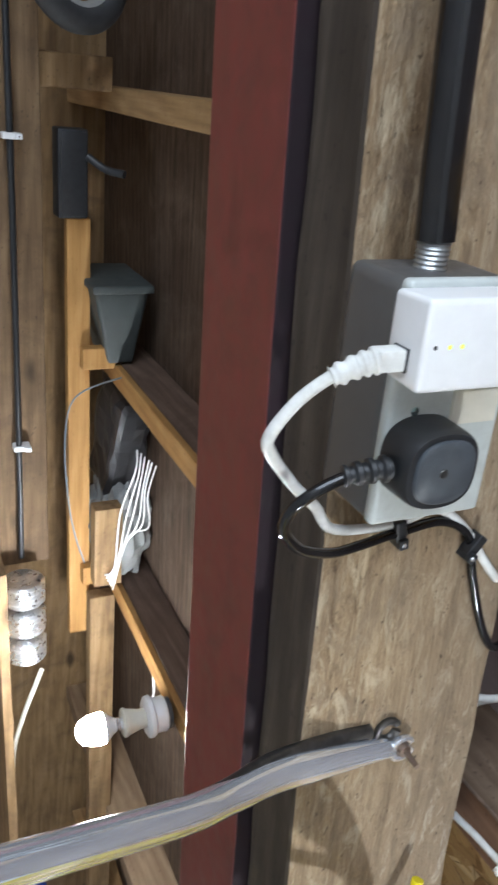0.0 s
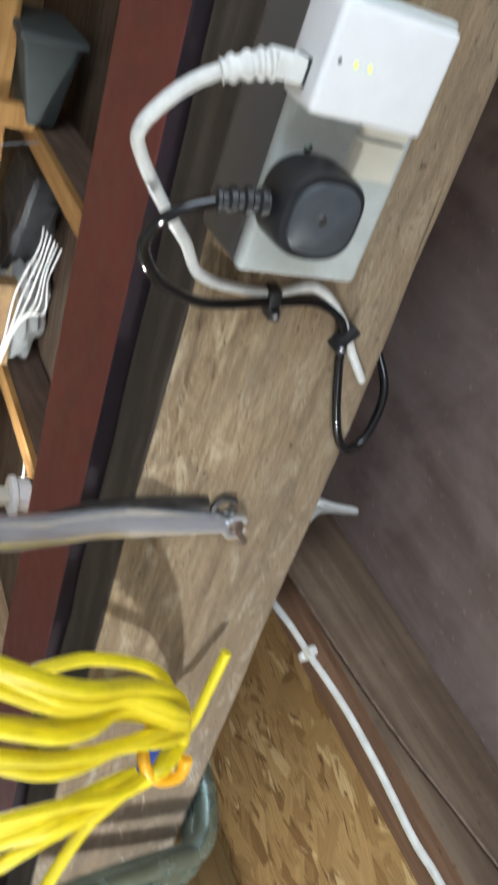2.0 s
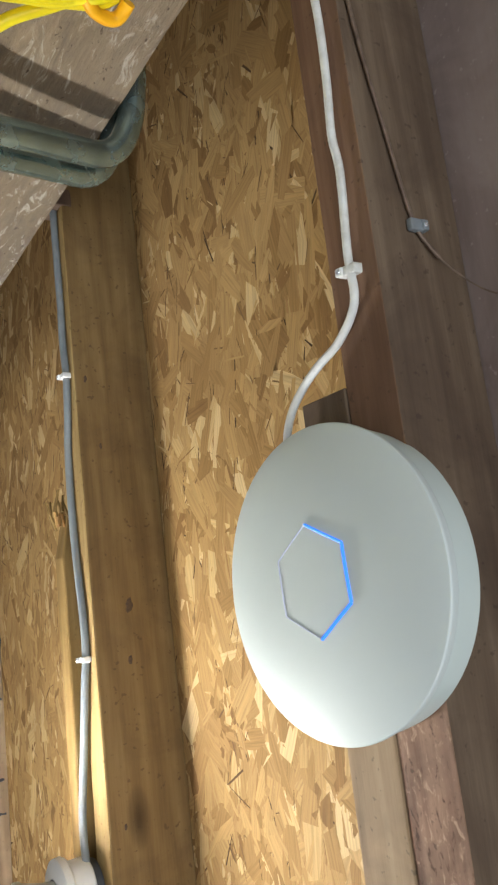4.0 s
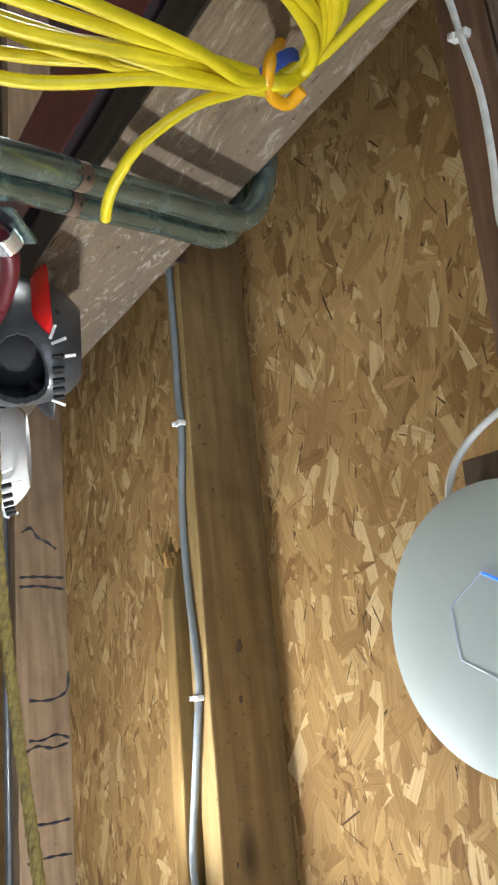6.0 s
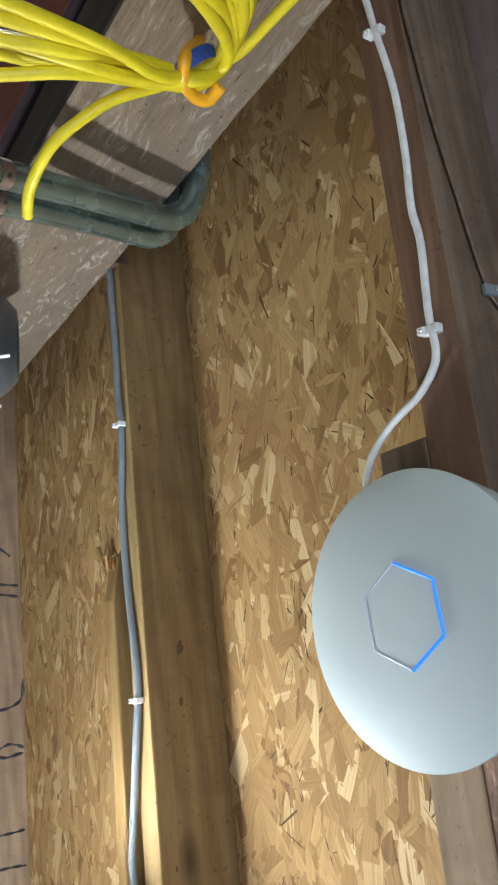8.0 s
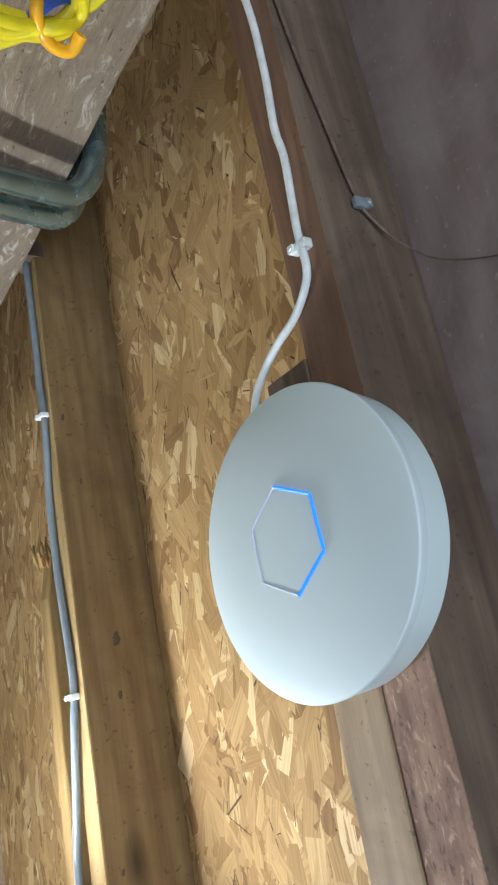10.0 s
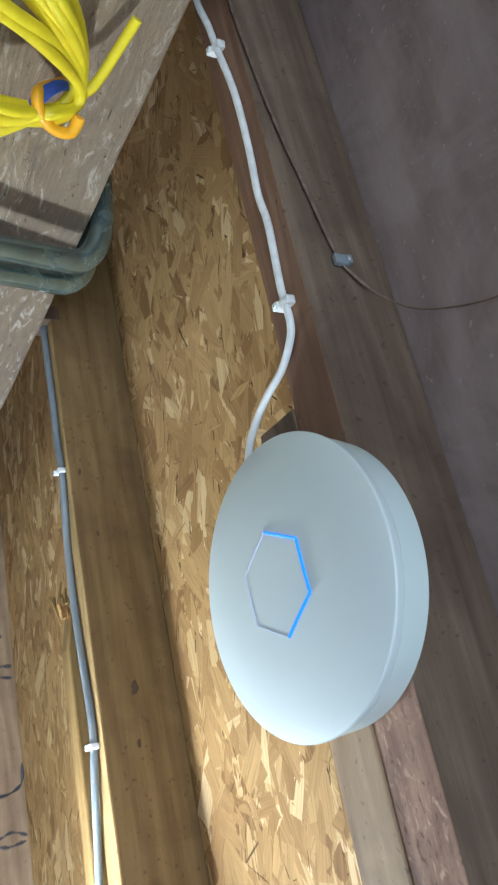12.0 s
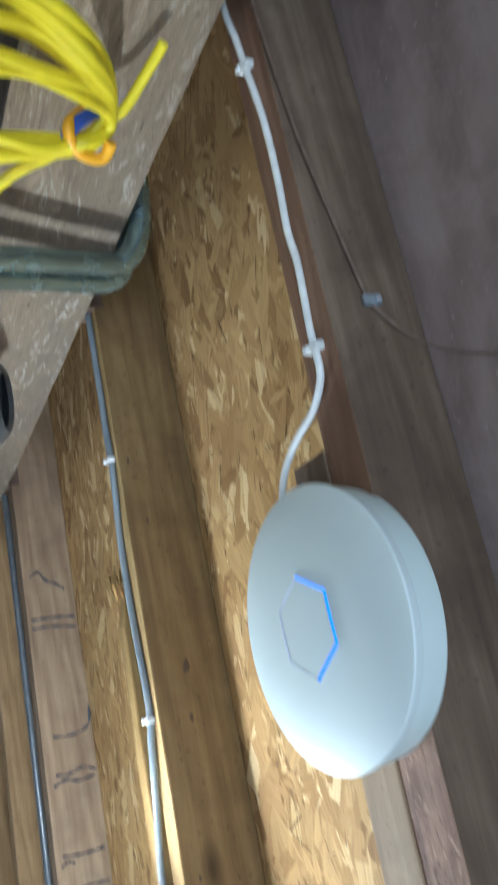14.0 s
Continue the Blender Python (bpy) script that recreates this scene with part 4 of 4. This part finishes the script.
mark([(-0.555, 2.155), (-0.553, 2.11), (-0.557, 2.065)])
mark([(0.06, 2.14), (0.075, 2.12), (0.085, 2.10), (0.105, 2.085), (0.095, 2.065)])


bar_curve("dark_conduit", [(1.945, -1.6, 2.037), (1.945, -0.6, 2.037), (1.945, 0.3, 2.037)], 0.0075, M["shellgrey"], label="dark conduit fixed under the marked joist", category="conduit", n=6)


# ---- helmets and the things hanging beside the beam ----
def helmet(name, centre, forward, crown, shell, stripe, accent, label):
    """A full-face bike helmet: shell with a face opening, chin bar, padding and painted panels."""
    h = thing(name, label, "helmet", "bike helmets")
    f = Vector(forward).normalized()
    c = Vector(crown)
    c = (c - f * c.dot(f)).normalized()
    side = c.cross(f)
    h.matrix_basis = Matrix.Translation(centre) @ Matrix((f, side, c)).transposed().to_4x4() @ Matrix.Scale(0.9, 4)
    bm = bmesh.new()
    bmesh.ops.create_uvsphere(bm, u_segments=112, v_segments=72, radius=1)

    def gone(p):
        return p.z < -0.86 or (p.x > 0.3 and ((p.z + 0.10) / 0.36) ** 2 + (p.y / 0.60) ** 2 < 1)

    bmesh.ops.delete(bm, geom=[q for q in bm.faces if gone(q.calc_center_median())], context="FACES")
    for e in bm.edges:
        if e.is_boundary:
            for v in e.verts:
                k = math.hypot((v.co.z + 0.10) / 0.36, v.co.y / 0.60)
                if v.co.x > 0.25 and v.co.z > -0.7 and 0.5 < k < 1.6:
                    v.co.y, v.co.z = v.co.y / k, -0.10 + (v.co.z + 0.10) / k
    for v in bm.verts:
        chin = max(0.0, -v.co.z - 0.25) * max(0.0, v.co.x)
        v.co = Vector((v.co.x * 0.118 + 0.075 * chin, v.co.y * 0.092, v.co.z * 0.112))
    bmesh.ops.solidify(bm, geom=bm.faces[:], thickness=0.009)
    part("shell", bm, shell, h)
    inner = bmesh.new()
    bmesh.ops.create_uvsphere(inner, u_segments=24, v_segments=16, radius=1)
    for v in inner.verts:
        v.co = Vector((v.co.x * 0.075 - 0.012, v.co.y * 0.074, v.co.z * 0.09 + 0.004))
    part("padding", inner, M["foam"], h, "black padded lining")
    for s in (-1, 1):
        for k, (z, r) in enumerate(((0.044, 0.0150), (-0.036, 0.0270))):
            pts = [(0.094 - 0.03 * abs(z) / 0.05, s * 0.040, z * 1.12), (0.066, s * 0.073, z * 1.08), (0.015, s * 0.0885, z), (-0.04, s * 0.0845, z * 0.9), (-0.085, s * 0.055, z * 0.7)]
            part("side_panel", tube(pts, r, 12, n=8, flat=lambda t: 0.24), stripe if k == 1 and s > 0 else accent, h, "painted side panel")
        part("side_stripe", tube([(0.085, s * 0.058, 0.008), (0.04, s * 0.085, 0.0), (-0.03, s * 0.0905, -0.004)], 0.006, 10, n=8, flat=lambda t: 0.4), accent, h, "contrasting stripe")
        part("screw_cap", moved(lathe([(0, 0.003), (0.006, 0.002), (0.0075, 0)], 16), pose(0.045, s * 0.086, 0.018, -90 * s, 0, 0)), M["steel"], h)
    for k in range(5):
        y = -0.032 + 0.016 * k
        part("vent", moved(slab(-0.006, 0.0012, -0.0022, 0.0022, -0.008, 0.008, 0.0008), pose(0.1275 - 8 * y * y, y, -0.066, 0, 14, 0)), M["foam"], h)
    for y, z, turn in ((0.048, -0.066, 20), (0.058, -0.058, 70), (-0.05, -0.064, -30), (0.03, -0.078, 5)):
        part("decal", moved(slab(-0.001, 0.0012, -0.0022, 0.0022, -0.011, 0.011, 0.0004), pose(0.118 - 8 * y * y * 0.9, y, z, turn, 10, 0)), M["white"], h, "white painted flash")
    return h


helmet("bike_helmet", (1.228, 0.240, 1.838), (-0.62, -0.72, -0.25), (0.5, 0.2, -0.83), M["shellgrey"], M["red"], M["shellblack"], "black and red full-face bike helmet hung by the beam")
helmet("bike_helmet", (1.405, 0.132, 1.822), (-0.45, -0.80, -0.15), (0.5, 0.2, -0.83), M["white"], M["red"], M["palegrey"], "white and red bike helmet hung beside the other")
bar_curve("lock_cable", [(0.90, 0.24, 1.66), (0.925, 0.235, 1.705), (0.955, 0.225, 1.745), (1.00, 0.215, 1.762), (1.06, 0.205, 1.768), (1.13, 0.20, 1.770), (1.22, 0.19, 1.77), (1.32, 0.17, 1.76)], 0.0105, M["maroon"], label="maroon rubber covered cable hanging in front of the helmets", category="cable", n=8)
clamp = thing("hose_clamp", "small galvanised clamp on the maroon cable", "clamp")
clamp.matrix_basis = Matrix.Translation((0.945, 0.225, 1.742)) @ pose(0, 0, 0, 30, 35, 20)
part("band", lathe([(0.0125, -0.009), (0.015, -0.009), (0.015, 0.009), (0.0125, 0.009), (0.0125, -0.009)], 24), M["chrome"], clamp)
part("lug", slab(0.013, 0.036, -0.007, 0.007, -0.011, 0.011, 0.002), M["chrome"], clamp)
part("bolt", moved(lathe([(0, 0.03), (0.004, 0.03), (0.004, 0.004), (0.008, 0.004), (0.008, -0.004), (0, -0.004)], 8), pose(0.026, 0, 0, 90, 0, 0)), M["steel"], clamp)
part("bracket", slab(-0.02, 0.04, 0.012, 0.017, -0.028, 0.02, 0.002), M["steel"], clamp)


def twisted_rope(pts, radius):
    bm = bmesh.new()
    path = smooth_path(pts, 40)
    for s in range(3):
        ring = []
        for i, p in enumerate(path):
            t = (path[min(i + 1, len(path) - 1)] - path[max(i - 1, 0)]).normalized()
            u = t.orthogonal().normalized()
            v = t.cross(u)
            a = i * 0.5 + s * 2.094
            ring.append(p + (u * math.cos(a) + v * math.sin(a)) * radius * 0.36)
        tube(ring, radius * 0.68, 6, n=1, bm=bm)
    return bm


mesh_object("rope", twisted_rope([(0.78, 0.22, 0.006), (0.785, 0.215, 0.8), (0.79, 0.20, 1.5), (0.80, 0.16, 1.655), (0.815, 0.04, 1.688), (0.835, -0.1, 1.70), (0.838, -0.22, 1.712), (0.826, -0.325, 1.722), (0.78, -0.5, 1.73), (0.70, -0.9, 1.80), (0.66, -1.6, 2.06)], 0.0046), M["rope"], label="old yellowish twisted rope stretched below the joists", category="rope", smooth=True)

# ---- behind the red beam ----
mesh_object("batten", timber(0.275, 1.335, 1.685, 1.715, 1.963, 2.014, wear=0.0015, seed=21), M["batten"], label="orange-brown pine batten hung under the joists", category="batten")
mesh_object("wall_rail", timber(X0 + 0.1, 1.10, 1.69, 1.79, 1.800, 1.915, wear=0.003, seed=22), M["rail"], label="dark brown rough timber rail along the back", category="rail")
mesh_object("post", timber(-0.035, 0.03, 1.72, 1.79, 1.915, 2.066, wear=0.0015, seed=23), M["plank"], label="short timber post from the rail to the joist", category="post")
mesh_object("plank", timber(1.19, 2.3, 1.62, 1.66, 2.0, 2.064, wear=0.002, seed=24), M["plank"], label="brown plank edge under the joists", category="plank")
for x, s in ((0.55, 1), (1.12, 2)):
    mesh_object("hanger", timber(x, x + 0.05, 1.655, 1.685, 1.99, 2.066, wear=0.001, seed=24 + s), M["batten"], label="small wooden hanger holding the batten", category="hanger", group="batten hangers")
box = thing("junction_box", "black box fixed behind the batten", "box")
part("body", slab(0.10, 0.272, 1.66, 1.72, 1.942, 2.002, 0.004), M["black"], box)
part("lid", slab(0.104, 0.268, 1.654, 1.661, 1.946, 1.998, 0.003), M["black"], box)
part("lever", tube([(0.15, 1.655, 2.0), (0.17, 1.63, 2.03), (0.175, 1.60, 2.06)], 0.008, 10), M["black"], box)

crate = thing("storage_tub", "dark grey plastic tub stored above the batten", "tub")
tub = slab(0.415, 0.585, 1.62, 1.82, 2.006, 2.128, 0.012, 3)
for v in tub.verts:
    k = (0.585 - v.co.x) / 0.17
    v.co.y = 1.72 + (v.co.y - 1.72) * (0.75 + 0.25 * k)
    v.co.z = 2.078 + (v.co.z - 2.078) * (0.45 + 0.55 * k)
part("body", tub, M["binplastic"], crate)
part("rim", slab(0.400, 0.418, 1.605, 1.835, 2.000, 2.134, 0.006, 3), M["binplastic"], crate)

rng = random.Random(5)
sack = bmesh.new()
bmesh.ops.create_uvsphere(sack, u_segments=48, v_segments=30, radius=1)
for v in sack.verts:
    n = noise.fractal(v.co * 3.1, 1.0, 2.0, 4) * 0.2 + noise.noise(Vector((v.co.x * 9, v.co.y * 2, v.co.z * 2))) * 0.1
    v.co = Vector((1.02 + 0.155 * v.co.x * (1 + n), 1.70 + 0.10 * v.co.y * (1 + n), 2.09 + 0.072 * v.co.z * (1 + n)))
mesh_object("plastic_bag", sack, M["bag"], label="crumpled clear polythene sheeting stuffed above the batten", category="bag", smooth=True)
bundle = thing("cable_bundle", "bundle of pale thin cables hanging out of the sheeting", "cables")
for i in range(6):
    o = -0.022 + 0.0088 * i + rng.uniform(-0.004, 0.004)
    part("strand", tube([(0.783 + o, 1.56, 2.112 + o), (0.847 + o * 2, 1.56 + o, 2.103 + o), (0.942 + o, 1.56, 2.087 + o * 1.5), (1.03 - o, 1.56 + o, 2.059 + o), (1.104 + o, 1.56, 2.030 + o * 0.4)], 0.0023, 8), M["wcable"], bundle)
mesh_object("folded_sheet", moved(timber(-0.13, 0.13, -0.08, 0.08, -0.05, 0.05, 0.03, 0.02, 0.02, 31), pose(0.80, 1.72, 2.10, 0, 8, 6)), M["shellblack"], label="dark folded sheet stored above the batten", category="sheet")
mesh_object("offcut", timber(0.915, 1.125, 1.575, 1.62, 2.0, 2.066, 0.05, 0.0015, 0.002, 32), M["plank"], label="short yellow-brown timber offcut", category="offcut")

wheel = thing("small_wheel", "small spoked wheel with a black tyre", "wheel")
wheel.matrix_basis = Matrix.Translation((-0.17, 1.60, 1.965)) @ pose(0, 0, 0, 68, 0, -12)
tyre = lathe([(0.085 + 0.024 * math.cos(a), 0.024 * math.sin(a)) for a in (2 * math.pi * i / 16 for i in range(17))], 48)
part("tyre", tyre, M["rubber"], wheel)
part("rim", lathe([(0.068, -0.016), (0.060, -0.014), (0.054, 0), (0.060, 0.014), (0.068, 0.016)], 48), M["rim"], wheel)
part("hub", lathe([(0, -0.02), (0.018, -0.02), (0.02, 0), (0.018, 0.02), (0, 0.02)], 24), M["rim"], wheel)
for i in range(5):
    a = 2 * math.pi * i / 5
    part("spoke", tube([(0.015 * math.cos(a), 0.015 * math.sin(a), 0), (0.058 * math.cos(a), 0.058 * math.sin(a), 0)], 0.006, 8), M["rim"], wheel)

bar_curve("back_conduit", [(-1.0, 1.67, 1.85), (-0.06, 1.67, 1.852), (0.5, 1.67, 1.851), (1.07, 1.67, 1.846)], 0.0065, M["black"], label="black cable clipped along the back rail", category="cable", n=6)
for x in (0.12, 0.78):
    cable_clip("cable_clip", (x, 1.689, 1.852), pose(0, 0, 0, 0, 0, 0), M["white"], "white clip on the black cable", (0.012, 0.03, 0.03))
for x in (1.115, 1.195, 1.275):
    ring = lathe([(0.0, -0.032), (0.040, -0.031), (0.046, -0.028)] + [(0.049 - 0.004 * (i % 2), -0.024 + 0.006 * i) for i in range(9)] + [(0.046, 0.028), (0.040, 0.031), (0.0, 0.032)], 32, pose(x, 1.60, 1.838, 0, 90, 0))
    mesh_object("metal_can", ring, M["foil"], label="shiny ribbed metal can standing in a row", category="can", group="row of cans", smooth=True)
mesh_object("can_shelf", timber(1.0, 2.2, 1.50, 1.75, 1.765, 1.788, 0.06, 0.001, 0.002, 33), M["plank"], label="narrow wooden shelf under the metal cans", category="shelf")
bar_curve("hanging_cable", [(1.36, 1.60, 1.875), (1.40, 1.60, 1.86), (1.50, 1.60, 1.825), (1.62, 1.60, 1.797), (1.8, 1.60, 1.794), (2.0, 1.60, 1.794), (2.2, 1.6, 1.794)], 0.006, M["cream"], label="cream cable lying along the back shelf", category="cable", n=8)
bar_curve("hanging_cable", [(0.60, 1.60, 2.066), (0.62, 1.55, 1.95), (0.72, 1.54, 1.925), (0.86, 1.53, 1.93), (0.95, 1.53, 1.945), (1.02, 1.53, 1.965)], 0.002, M["grey"], label="thin grey cable drooping below the batten", category="cable", n=8)
bar_curve("hanging_cable", [(1.16, 1.42, 2.165), (1.19, 1.4, 2.10), (1.24, 1.38, 2.09), (1.29, 1.36, 2.086), (1.32, 1.36, 2.08)], 0.003, M["wcable"], label="thin pale cable hanging from the deck", category="cable", n=8)
mesh_object("blue_sleeve", tube([(1.85, 1.5, 1.83), (2.0, 1.5, 1.825), (2.3, 1.5, 1.82)], 0.03, 16), M["blue"], label="blue plastic sleeve lying on the shelf", category="sleeve", smooth=True)
